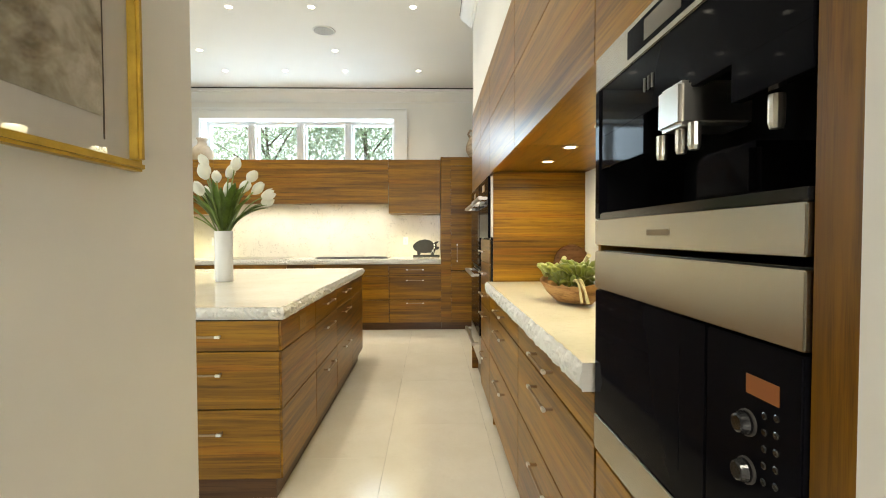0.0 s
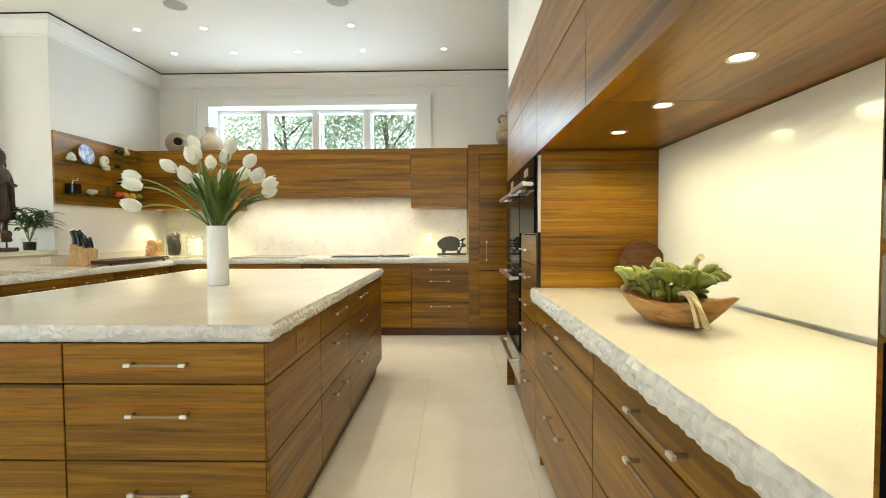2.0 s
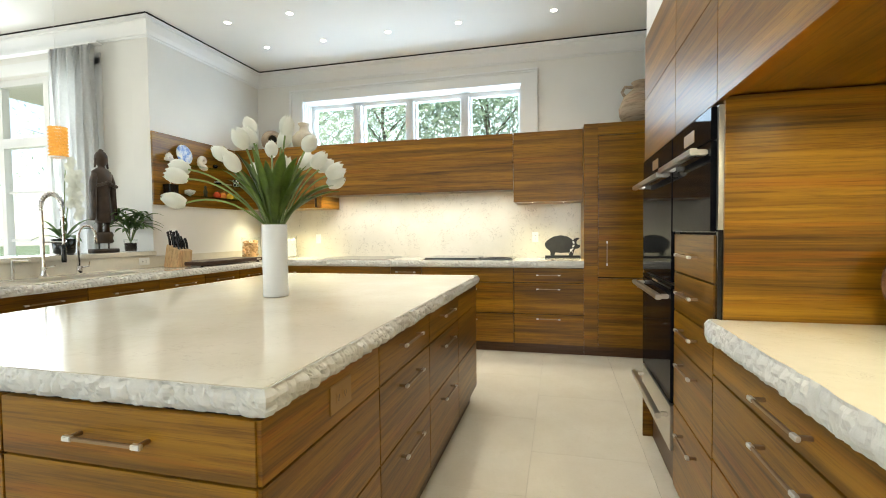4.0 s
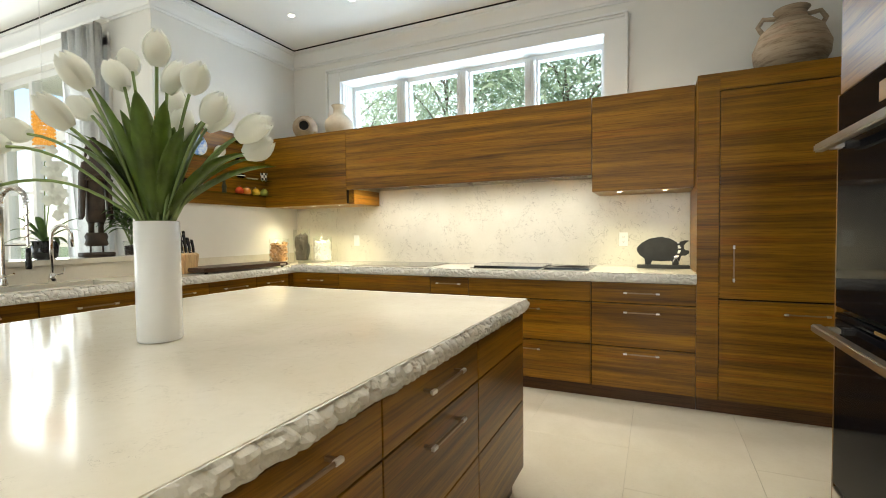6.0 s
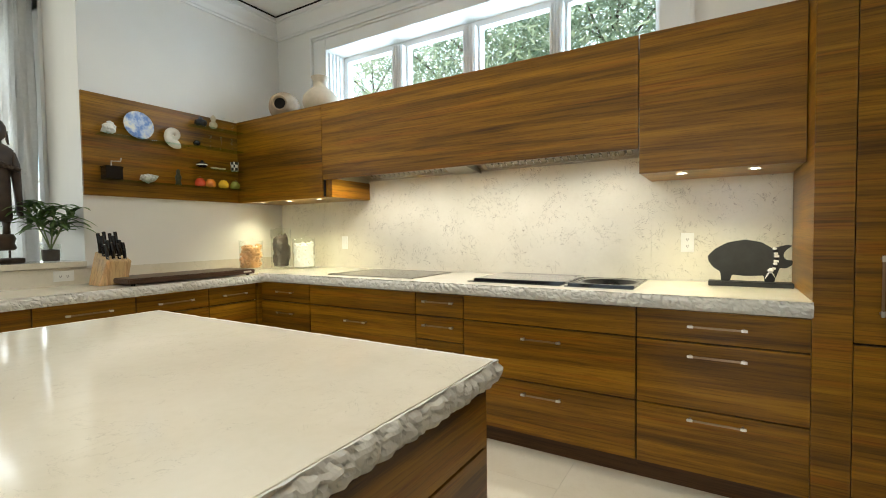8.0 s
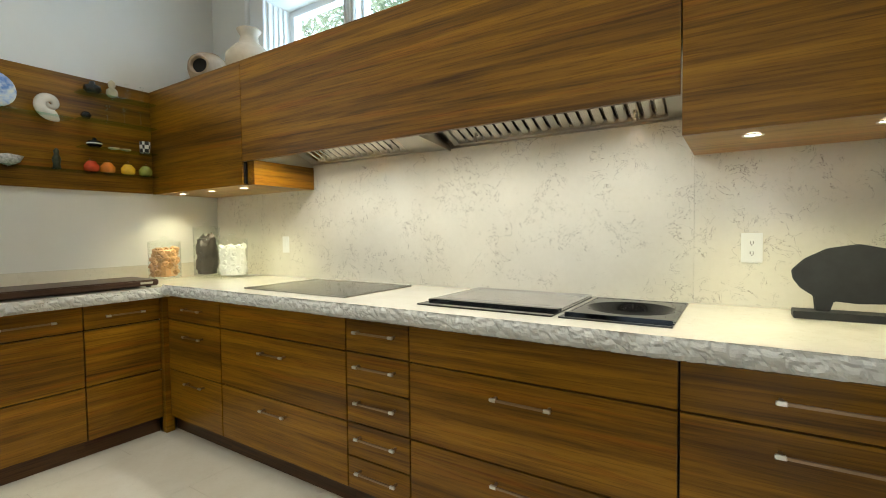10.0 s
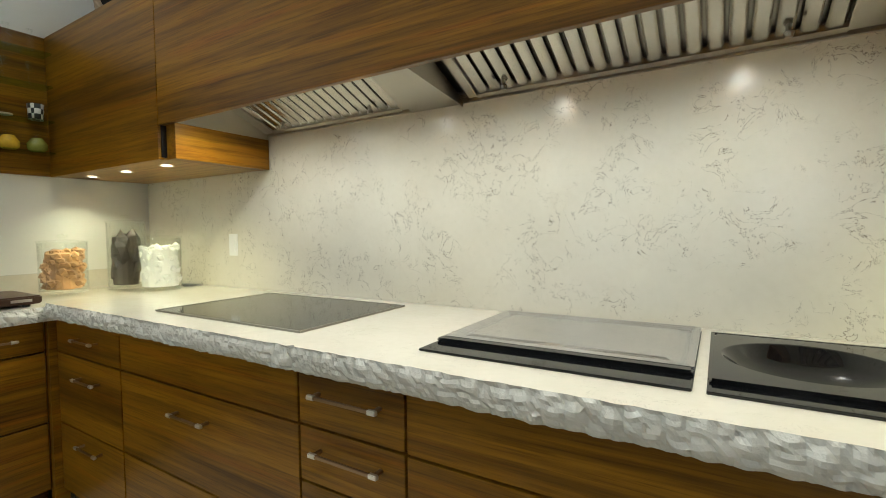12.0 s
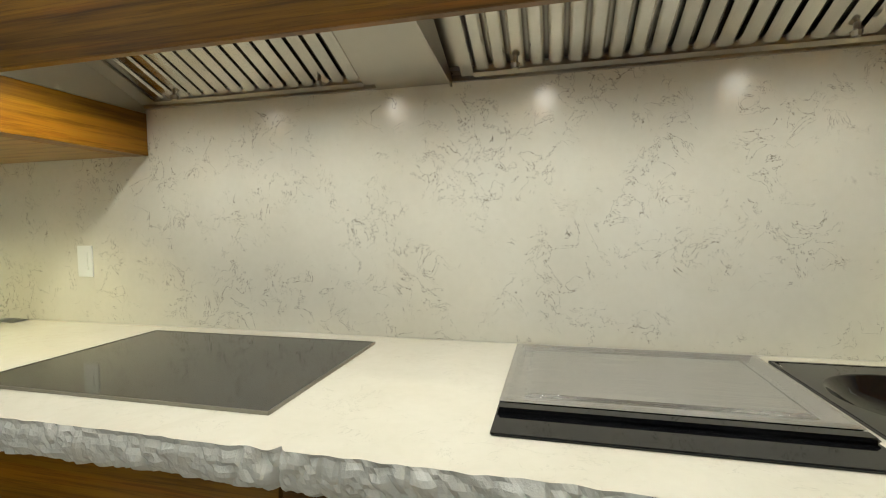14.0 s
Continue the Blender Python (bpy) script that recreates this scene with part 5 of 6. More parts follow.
ext = bmesh.ops.extrude_face_region(bm, geom=[face])
for v in ext["geom"]:
    if isinstance(v, bmesh.types.BMVert):
        v.co.y += 0.014
bmesh.ops.recalc_face_normals(bm, faces=bm.faces)
bmesh.ops.bevel(bm, geom=bm.edges[:], offset=0.003, segments=2, affect="EDGES", clamp_overlap=True)
M_SLATE = plain("black_slate", (0.018, 0.019, 0.021), 0.6, vary=0.3, scale=20, rel=0.1)
part("silhouette", bm, M_SLATE, pig)
part("stand", boxes((PX + 0.02, PX + 0.395, PY - 0.035, PY + 0.05, ZB + 0.001, ZB + 0.026), bev=0.002), M_SLATE, pig)
for k in range(9):
    z = ZB + 0.092 + 0.013 * k
    u = PX + 0.303 + 0.010 * math.sin(k * 0.35)
    part("ribbon", boxes((u, u + 0.018 + 0.004 * (k % 2), PY - 0.006, PY - 0.0005, z, z + 0.0125), bev=0.002), M_BLACK if k % 3 == 1 else M_CERAMIC, pig, "black and white check ribbon")
part("ribbon_knot", lathe(bmesh.new(), [(0.004, -0.014), (0.015, 0.0), (0.004, 0.014)], 12, (PX + 0.298, PY - 0.012, ZB + 0.088)), M_CERAMIC, pig, "white ribbon knot")
for s in (-1, 1):
    bm = bmesh.new()
    blade(bm, arc((PX + 0.298, PY - 0.014, ZB + 0.085), (PX + 0.298 + s * 0.022, PY - 0.02, ZB + 0.045), 0.0, 6), 0.022)
    bmesh.ops.solidify(bm, geom=bm.faces[:], thickness=0.0012)
    part("ribbon_tail", bm, M_CERAMIC, pig, "white ribbon tail")

# shelf board with glass shelves
sb = thing("wall_shelf", (-3.98, 5.6, 1.51), "teak wall board with small glass shelves", "shelf")
part("board", boxes((-3.990, -3.970, 5.0, 6.205, 1.510, 2.232), bev=0.001), M_WOOD, sb)
SHELVES = [(1.945, 5.08, 5.70), (1.625, 5.09, 6.18), (2.130, 5.74, 6.18), (1.962, 5.74, 6.18), (1.785, 5.74, 6.18)]
M_SHELFGLASS = glass_material("shelf_glass", (0.80, 0.95, 0.88))
for z, a, b in SHELVES:
    g = part("glass_shelf", boxes((-3.970, -3.865, a, b, z - 0.008, z), bev=0.001), M_SHELFGLASS, sb, "greenish glass shelf")
    g.visible_shadow = False
SX = -3.915


def small(name, label, category, bm, mat, y, z, smooth=True):
    root = thing(name, (SX, y, z), label, category, "ornaments on the wall shelf")
    part("body", bm, mat, root, smooth=smooth)
    return root


M_QUARTZ = plain("white_crystal", (0.75, 0.74, 0.70), 0.4, vary=0.2, scale=20)
bm = bmesh.new()
for k in range(7):
    chunk(bm, (SX + 0.012 * (k % 3 - 1), 5.125 + 0.016 * (k % 4), 1.975 + 0.022 * (k // 3)), 0.027, k)
small("crystal_cluster", "lump of white crystal on a glass shelf", "crystal", bm, M_QUARTZ, 5.15, 1.945, False)
bm = lathe(bmesh.new(), [(0.035, 0.0), (0.08, 0.006), (0.105, 0.014), (0.104, 0.018), (0.06, 0.010), (0.002, 0.006)], 36, axis=Matrix.Translation((SX - 0.02, 5.345, 2.045)) @ Matrix.Rotation(radians(82), 4, "Y"))
mat, nt, b = nodes_of("blue_white_glaze", 0.15)
nt.links.new(ramp(nt, noise_tex(nt, coords(nt), 14.0, 3), [(0.40, (0.16, 0.28, 0.62)), (0.52, (0.55, 0.64, 0.80)), (0.6, (0.80, 0.79, 0.74))]), b.inputs["Base Color"])
small("painted_plate", "blue and white painted plate standing on a shelf", "plate", bm, mat, 5.345, 1.945)
bm = bmesh.new()
loops = []
for i in range(40):
    t = i / 39
    a = t * 9.0
    r = 0.010 + 0.058 * t ** 1.6
    c = Vector((SX, 5.60 + r * math.cos(a + 2.4), 2.012 + r * math.sin(a + 2.4)))
    w = 0.008 + 0.030 * t
    d = Vector((0, math.cos(a + 2.4), math.sin(a + 2.4)))
    loops.append([bm.verts.new(c + w * (math.cos(k * 0.785) * d + math.sin(k * 0.785) * Vector((0.9, 0, 0)))) for k in range(8)])
for l0, l1 in zip(loops, loops[1:]):
    for k in range(8):
        bm.faces.new((l0[k], l0[(k + 1) % 8], l1[(k + 1) % 8], l1[k]))
bmesh.ops.recalc_face_normals(bm, faces=bm.faces)
small("nautilus_shell", "polished white nautilus shell on a glass shelf", "shell", bm, plain("pearl", (0.76, 0.71, 0.62), 0.25, vary=0.15, scale=12, rel=0), 5.60, 1.945)
g = small("coffee_grinder", "small black box coffee grinder with a crank", "grinder", boxes((SX - 0.045, SX + 0.045, 5.10, 5.205, 1.626, 1.71), (SX - 0.048, SX + 0.048, 5.096, 5.209, 1.708, 1.718), bev=0.003), M_BLACK, 5.15, 1.625, False)
part("crank", tube(bmesh.new(), [(SX, 5.15, 1.717), (SX, 5.15, 1.755), (SX, 5.21, 1.76), (SX, 5.215, 1.785)], 0.005, 6), M_STEEL, g)
bm = bmesh.new()
chunk(bm, (SX, 5.395, 1.660), 0.052, 3, (0.8, 1.35, 0.72))
small("coral_stone", "speckled pale coral stone on a glass shelf", "stone", bm, plain("coral", (0.55, 0.54, 0.52), 0.9, vary=0.5, scale=70, rel=0.5), 5.39, 1.625)
bm = lathe(bmesh.new(), [(0.022, 0), (0.018, 0.03), (0.024, 0.06), (0.012, 0.09), (0.016, 0.11), (0.004, 0.125)], 12, (SX, 5.62, 1.626))
small("bronze_figurine", "small dark green bronze figurine", "figurine", bm, plain("green_bronze", (0.06, 0.065, 0.04), 0.5, 0.5, vary=0.4, scale=40), 5.62, 1.625)
for k, (y, c, w) in enumerate(((5.80, (0.62, 0.07, 0.02), "red"), (5.89, (0.70, 0.22, 0.03), "orange"), (6.01, (0.70, 0.42, 0.03), "yellow"), (6.12, (0.28, 0.28, 0.05), "green"))):
    bm = lathe(bmesh.new(), [(0.026, 0.0), (0.040, 0.012), (0.042, 0.04), (0.026, 0.062), (0.022, 0.068)], 20, (SX, y, 1.626))
    g = small("spice_jar", f"small round glass jar of {w} spice", "jar", bm, plain("spice_" + w, c, 0.25, vary=0.2, scale=30, rel=0), y, 1.625)
    part("lid", lathe(bmesh.new(), [(0.024, 0.068), (0.026, 0.072), (0.024, 0.088), (0.01, 0.094)], 16, (SX, y, 1.626)), M_JARGLASS, g, "clear lid", smooth=True)
bm = lathe(bmesh.new(), [(0.03, 0.0), (0.05, 0.02), (0.045, 0.045), (0.02, 0.055), (0.012, 0.075)], 20, (SX, 5.82, 2.131))
small("black_teapot", "small black round pot on the top shelf", "pot", bm, M_BLACK, 5.82, 2.13)
M_CREAM = plain("cream_glaze", (0.60, 0.52, 0.36), 0.4, vary=0.2, scale=25)
bm = lathe(bmesh.new(), [(0.02, 0.0), (0.034, 0.02), (0.03, 0.045), (0.014, 0.06), (0.022, 0.075), (0.02, 0.095), (0.006, 0.11)], 18, (SX, 5.93, 2.131))
small("gourd_bottle", "cream double-gourd bottle on the top shelf", "bottle", bm, M_CREAM, 5.93, 2.13)
for y in (6.02, 6.11):
    bm = lathe(bmesh.new(), [(0.020, 0.0), (0.022, 0.05), (0.009, 0.07), (0.009, 0.095), (0.014, 0.10), (0.014, 0.108)], 16, (SX, y, 2.131))
    small("glass_bottle", "small clear glass bottle on the top shelf", "bottle", bm, M_JARGLASS, y, 2.13)
for y in (5.90, 6.0, 6.1):
    bm = lathe(bmesh.new(), [(0.020, 0.0), (0.006, 0.012), (0.006, 0.05), (0.018, 0.07), (0.019, 0.11), (0.017, 0.11), (0.004, 0.065)], 16, (SX, y, 1.963))
    small("cordial_glass", "tiny stemmed glass on a glass shelf", "glass", bm, M_JARGLASS, y, 1.962)
bm = lathe(bmesh.new(), [(0.018, 0.0), (0.030, 0.02), (0.018, 0.04)], 14, (SX, 5.78, 1.963))
small("dark_bead", "small dark carved ornament on a glass shelf", "ornament", bm, M_BLACK, 5.78, 1.962)
bm = lathe(bmesh.new(), [(0.028, 0.0), (0.042, 0.014), (0.040, 0.035), (0.014, 0.045), (0.010, 0.06)], 18, (SX, 5.82, 1.786))
g = small("trinket_box", "small black lidded pot with a white band", "pot", bm, M_BLACK, 5.82, 1.785)
part("band", lathe(bmesh.new(), [(0.0425, 0.018), (0.0425, 0.026)], 18, (SX, 5.82, 1.786), close=False), M_CERAMIC, g, "white band")
for y in (5.93, 6.0):
    bm = lathe(bmesh.new(), [(0.014, 0.0), (0.030, 0.006), (0.031, 0.012), (0.026, 0.012), (0.004, 0.004)], 16, (SX, y, 1.786))
    small("tiny_dish", "tiny cream dish on a glass shelf", "dish", bm, M_CREAM, y, 1.785)
mat, nt, b = nodes_of("black_white_check", 0.3)
ck = nt.nodes.new("ShaderNodeTexChecker")
ck.inputs["Scale"].default_value = 38.0
ck.inputs["Color1"].default_value, ck.inputs["Color2"].default_value = (0.75, 0.74, 0.70, 1), (0.02, 0.02, 0.02, 1)
nt.links.new(coords(nt), ck.inputs["Vector"])
nt.links.new(ck.outputs["Color"], b.inputs["Base Color"])
small("patterned_cup", "black and white patterned cup on a glass shelf", "cup", lathe(bmesh.new(), [(0.030, 0.0), (0.034, 0.08), (0.030, 0.08), (0.026, 0.01)], 20, (SX, 6.12, 1.786)), mat, 6.12, 1.785)

# sill things
SILL = 1.051
M_STATUE = plain("dark_carved_wood", (0.050, 0.029, 0.017), 0.42, vary=0.45, scale=16, rel=0.3)
bm = bmesh.new()
CX, CY = -4.12, 4.595


def oval(rings, cx, cy, z, segs=20):
    prev = None
    for rx, ry, h, ox in rings:
        loop = [bm.verts.new((cx + rx * math.cos(a), cy + ox + 0.82 * ry * math.sin(a), z + h)) for a in (2 * math.pi * i / segs for i in range(segs))]
        if prev:
            for i in range(segs):
                bm.faces.new((prev[i], prev[(i + 1) % segs], loop[(i + 1) % segs], loop[i]))
        else:
            bm.faces.new(list(reversed(loop)))
        prev = loop
    bm.faces.new(prev)


oval([(0.055, 0.085, 0.085, 0), (0.070, 0.098, 0.10, 0), (0.062, 0.086, 0.13, 0), (0.070, 0.096, 0.16, 0), (0.058, 0.080, 0.19, 0)], CX, CY, SILL)
oval([(0.050, 0.072, 0.27, 0), (0.056, 0.082, 0.30, 0), (0.052, 0.078, 0.42, 0), (0.050, 0.078, 0.55, 0), (0.056, 0.092, 0.62, 0), (0.060, 0.106, 0.69, 0),
      (0.054, 0.104, 0.73, 0), (0.040, 0.070, 0.752, 0), (0.028, 0.036, 0.768, 0), (0.027, 0.034, 0.785, 0), (0.044, 0.056, 0.808, 0), (0.050, 0.066, 0.84, 0), (0.048, 0.062, 0.875, 0),
      (0.036, 0.044, 0.905, 0), (0.022, 0.026, 0.915, 0), (0.020, 0.024, 0.928, 0), (0.006, 0.006, 0.938, 0)], CX, CY, SILL)
for s in (-1, 1):
    oval([(0.030, 0.006, 0.29, s * 0.020), (0.034, 0.020, 0.32, s * 0.012), (0.034, 0.024, 0.45, s * 0.006), (0.036, 0.030, 0.57, 0), (0.034, 0.032, 0.64, -s * 0.004), (0.026, 0.026, 0.715, -s * 0.020)], CX + 0.008, CY + s * 0.090, SILL, 12)
    oval([(0.010, 0.006, 0.765, s * 0.006), (0.013, 0.010, 0.79, 0), (0.010, 0.008, 0.85, -s * 0.002)], CX, CY + s * 0.056, SILL, 8)
    oval([(0.024, 0.024, 0.188, 0), (0.022, 0.022, 0.24, 0), (0.028, 0.030, 0.29, 0)], CX, CY + s * 0.034, SILL, 10)
    oval([(0.007, 0.008, 0.03, 0), (0.007, 0.008, 0.095, 0)], CX, CY + s * 0.045, SILL, 8)
    for k in range(6):
        chunk(bm, (CX + 0.062, CY + s * (0.085 - 0.016 * k), SILL + 0.60 + 0.006 * k), 0.017, k)
box(bm, CX - 0.06, CX + 0.06, CY - 0.105, CY + 0.105, SILL + 0.001, SILL + 0.035, bev=0.004)
tagged(part("standing_statue", bm, M_STATUE, smooth=True), "dark carved wooden standing statue on the sill", "statue")

M_HOUSELEAF = plain("house_plant_green", (0.12, 0.22, 0.055), 0.4, vary=0.4, scale=18, rel=0.03)
plant = thing("potted_plant", (-4.10, 4.845, SILL), "leafy green plant in a small glass pot", "plant")
p = part("pot", lathe(bmesh.new(), [(0.04, 0.0), (0.055, 0.02), (0.058, 0.12), (0.054, 0.12), (0.05, 0.02)], 24, (-4.10, 4.845, SILL)), M_JARGLASS, plant, "clear glass pot", smooth=True)
part("soil", lathe(bmesh.new(), [(0.046, 0.006), (0.05, 0.08), (0.002, 0.085)], 20, (-4.10, 4.845, SILL)), plain("dark_soil", (0.05, 0.035, 0.025), 0.9, vary=0.5, scale=60, rel=0.5), plant)
for k in range(7):
    a = k * 0.9
    top = Vector((-4.10 + 0.10 * math.cos(a), 4.845 + 0.13 * math.sin(a), SILL + RNG.uniform(0.24, 0.40)))
    st = part("stem", tube(bmesh.new(), arc((-4.10, 4.845, SILL + 0.08), top, 0.03, 5), 0.004, 6), M_STEM, plant)
    for j in range(8):
        b2 = a + j * 2.399
        L = RNG.uniform(0.16, 0.26)
        root = Vector((-4.10, 4.845, SILL + 0.10)).lerp(top, 0.45 + 0.07 * j)
        bm = bmesh.new()
        blade(bm, arc(root, root + Vector((L * math.cos(b2), L * math.sin(b2), RNG.uniform(-0.05, 0.07))), 0.08, 6), 0.046)
        bmesh.ops.solidify(bm, geom=bm.faces[:], thickness=0.001)
        part("leaf", bm, M_HOUSELEAF, st, smooth=True)
OY = 4.27
orc = thing("orchid", (-4.15, OY, SILL), "white orchid in a dark pot on the sill", "plant")
part("pot", lathe(bmesh.new(), [(0.06, 0.0), (0.075, 0.02), (0.085, 0.13), (0.08, 0.13), (0.07, 0.10), (0.002, 0.10)], 24, (-4.15, OY, SILL)), M_BLACK, orc, "dark glazed pot", smooth=True)
for k in range(9):
    a = k * 0.72
    bm = bmesh.new()
    blade(bm, arc((-4.15, OY, SILL + 0.11), (-4.15 + 0.20 * math.cos(a), OY + 0.24 * math.sin(a), SILL + 0.10 + 0.10 * (k % 3)), 0.10, 7), 0.05)
    bmesh.ops.solidify(bm, geom=bm.faces[:], thickness=0.002)
    part("leaf", bm, M_HOUSELEAF, orc, smooth=True)
for s in range(2):
    top = Vector((-4.10, OY + 0.06 * s, SILL + 0.76 - 0.1 * s))
    st = part("stem", tube(bmesh.new(), arc((-4.15, OY, SILL + 0.10), top, 0.12, 9), 0.004, 6), M_STEM, orc)
    for j in range(8):
        c = top + Vector((0.03 + 0.02 * (j % 2), 0.02 * (-1) ** j, -0.052 * j + 0.02))
        bm = bmesh.new()
        for q in range(5):
            aa = q * 1.2566 + 0.3 * j
            d = Vector((0.25, math.cos(aa), math.sin(aa)))
            side = Vector((0, -math.sin(aa), math.cos(aa)))
            w = 0.022 if q % 2 else 0.028
            vs = [bm.verts.new(c), bm.verts.new(c + d * 0.022 + side * w * 0.8), bm.verts.new(c + d * 0.040 + side * w * 0.4), bm.verts.new(c + d * 0.042 - side * w * 0.4), bm.verts.new(c + d * 0.022 - side * w * 0.8)]
            bm.faces.new(vs)
        bmesh.ops.solidify(bm, geom=bm.faces[:], thickness=0.001)
        part("bloom", bm, M_PETAL, st, "white orchid bloom")

# taps
tap = thing("spring_tap", (-3.90, 3.93, ZW), "tall chrome pull-down tap with a spring hose", "tap")
TX, TY = -3.90, 3.93
part("post", tube(bmesh.new(), [(TX, TY, ZW), (TX, TY, 1.40)], 0.014, 14), M_CHROME, tap)
part("base", lathe(bmesh.new(), [(0.028, 0.0), (0.026, 0.02), (0.018, 0.05), (0.016, 0.08)], 20, (TX, TY, ZW)), M_CHROME, tap, smooth=True)
path = [Vector((TX, TY, 1.38))] + [Vector((TX + 0.03 - 0.03 * math.cos(t), TY + 0.055 - 0.055 * math.cos(t), 1.43 + 0.10 * math.sin(t))) for t in (math.pi * i / 10 for i in range(11))] + [Vector((TX + 0.06, TY + 0.11, 1.14))]
part("hose", tube(bmesh.new(), path, 0.008, 8), M_CHROME, tap)
coil = []
for i in range(420):
    t = i / 419 * (len(path) - 1.001)
    k = int(t)
    p = path[k].lerp(path[k + 1], t - k)
    d = (path[k + 1] - path[k]).normalized()
    n1 = d.cross(Vector((1, 0.3, 0))).normalized()
    coil.append(p + 0.018 * (math.cos(i * 0.75) * n1 + math.sin(i * 0.75) * d.cross(n1)))
part("spring", tube(bmesh.new(), coil, 0.0032, 5), M_CHROME, tap)
part("spray_head", lathe(bmesh.new(), [(0.016, 0.0), (0.018, 0.02), (0.015, 0.10), (0.012, 0.14)], 16, (TX + 0.06, TY + 0.11, 1.0)), M_BLACK, tap, "black spray head", smooth=True)
part("support_arm", tube(bmesh.new(), [(TX, TY, 1.16), (TX + 0.06, TY + 0.11, 1.16)], 0.006, 8), M_CHROME, tap)
part("lever", tube(bmesh.new(), [(TX + 0.015, TY, 0.96), (TX + 0.09, TY + 0.02, 0.98)], 0.006, 8), M_CHROME, tap)
tap = thing("filter_tap", (-3.89, 4.19, ZW), "small chrome gooseneck tap with a side lever", "tap")
TX, TY = -3.89, 4.19
neck = [Vector((TX, TY, ZW)), Vector((TX, TY, 1.20))] + [Vector((TX + 0.035 - 0.035 * math.cos(t), TY + 0.045 - 0.045 * math.cos(t), 1.20 + 0.09 * math.sin(t))) for t in (math.pi * i / 8 for i in range(1, 9))] + [Vector((TX + 0.07, TY + 0.09, 1.14))]
part("neck", tube(bmesh.new(), neck, 0.011, 12), M_CHROME, tap, smooth=True)
part("base", lathe(bmesh.new(), [(0.024, 0.0), (0.022, 0.05), (0.014, 0.07)], 18, (TX, TY, ZW)), M_CHROME, tap, smooth=True)
part("lever", tube(bmesh.new(), [(TX, TY, 0.95), (TX + 0.05, TY + 0.04, 0.955), (TX + 0.055, TY + 0.045, 1.0)], 0.006, 8), M_CHROME, tap)
soap = thing("soap_dispenser", (-3.89, 3.72, ZW), "chrome soap pump beside the sink", "soap dispenser")
part("post", tube(bmesh.new(), [(-3.89, 3.72, ZW), (-3.89, 3.72, 1.03)], 0.012, 12), M_CHROME, soap)
part("spout", tube(bmesh.new(), [(-3.89, 3.72, 1.03), (-3.80, 3.77, 1.03)], 0.008, 10), M_CHROME, soap)

# curtain and pendant
M_CLOTH = plain("white_linen", (0.84, 0.84, 0.83), 0.85, vary=0.06, scale=40, rel=0.15)
nt = M_CLOTH.node_tree
thin, add = nt.nodes.new("ShaderNodeBsdfTranslucent"), nt.nodes.new("ShaderNodeMixShader")
thin.inputs["Color"].default_value = (0.88, 0.88, 0.87, 1)
add.inputs[0].default_value = 0.15
nt.links.new(nt.nodes["Principled BSDF"].outputs[0], add.inputs[1])
nt.links.new(thin.outputs[0], add.inputs[2])
nt.links.new(add.outputs[0], nt.nodes["Material Output"].inputs["Surface"])
cur = thing("curtain", (-4.80, 4.90, 0.02), "white gathered linen curtain beside the tall window", "curtain")
bm = bmesh.new()
prev = None
for i in range(121):
    t = i / 120
    x = -5.10 + 0.58 * t
    col = []
    for k in range(9):
        z = FLOOR + 0.005 + 3.11 * k / 8
        fold = 0.042 * math.sin(t * 38 + 0.6 * math.sin(k * 0.7)) + 0.014 * math.sin(t * 91 + k * 0.5)
        col.append(bm.verts.new((x + 0.012 * math.sin(t * 60 + k), 4.90 + fold, z)))
    if prev:
        for k in range(8):
            bm.faces.new((prev[k], col[k], col[k + 1], prev[k + 1]))
    prev = col
bmesh.ops.solidify(bm, geom=bm.faces[:], thickness=0.003)
part("cloth", bm, M_CLOTH, cur, smooth=True)
part("track", boxes((-6.9, -4.45, 4.86, 4.93, 3.08, 3.10)), M_TRIM, cur)
pen = thing("pendant_lamp", (-4.28, 4.35, 1.877), "amber beaded cylinder pendant lamp on a cord", "lamp")
M_AMBER = emit_material("amber_glass", (0.60, 0.31, 0.06), 0.3)
bm = bmesh.new()
for r in range(9):
    for k in range(18):
        a = 2 * math.pi * (k + 0.5 * (r % 2)) / 18
        bmesh.ops.create_icosphere(bm, subdivisions=1, radius=0.0125, matrix=Matrix.Translation((-4.28 + 0.060 * math.cos(a), 4.35 + 0.060 * math.sin(a), 1.90 + 0.029 * r)))
part("shade", bm, M_AMBER, pen, "amber glass beads")
part("rim", lathe(bmesh.new(), [(0.066, 0.0), (0.066, 0.012), (0.058, 0.012), (0.058, 0.0)], 28, (-4.28, 4.35, 1.877), close=False), M_TRIM, pen)
part("cord", tube(bmesh.new(), [(-4.28, 4.35, 2.13), (-4.28, 4.35, CEILING)], 0.002, 5), M_TRIM, pen)

# framed picture in the hall
pic = thing("framed_picture", (-0.43, 0.2, 1.31), "ink-wash picture in a gold bamboo-style frame", "picture")
M_GOLD = plain("gilt_wood", (0.50, 0.33, 0.05), 0.35, 0.6, vary=0.25, scale=30, rel=0.15)
FY0, FY1, FZ0, FZ1 = -0.35, 0.680, 1.309, 2.05
for nm, d in (("mat_board", (-0.4385, -0.4355, FY0, FY1, FZ0, FZ1)),):
    part(nm, boxes(d), plain("grey_white_mat", (0.62, 0.61, 0.58), 0.5, vary=0.03), pic, "pale grey mat board")
mat, nt, b = nodes_of("ink_wash", 0.5)
v = coords(nt, (1, 1, 1.6))
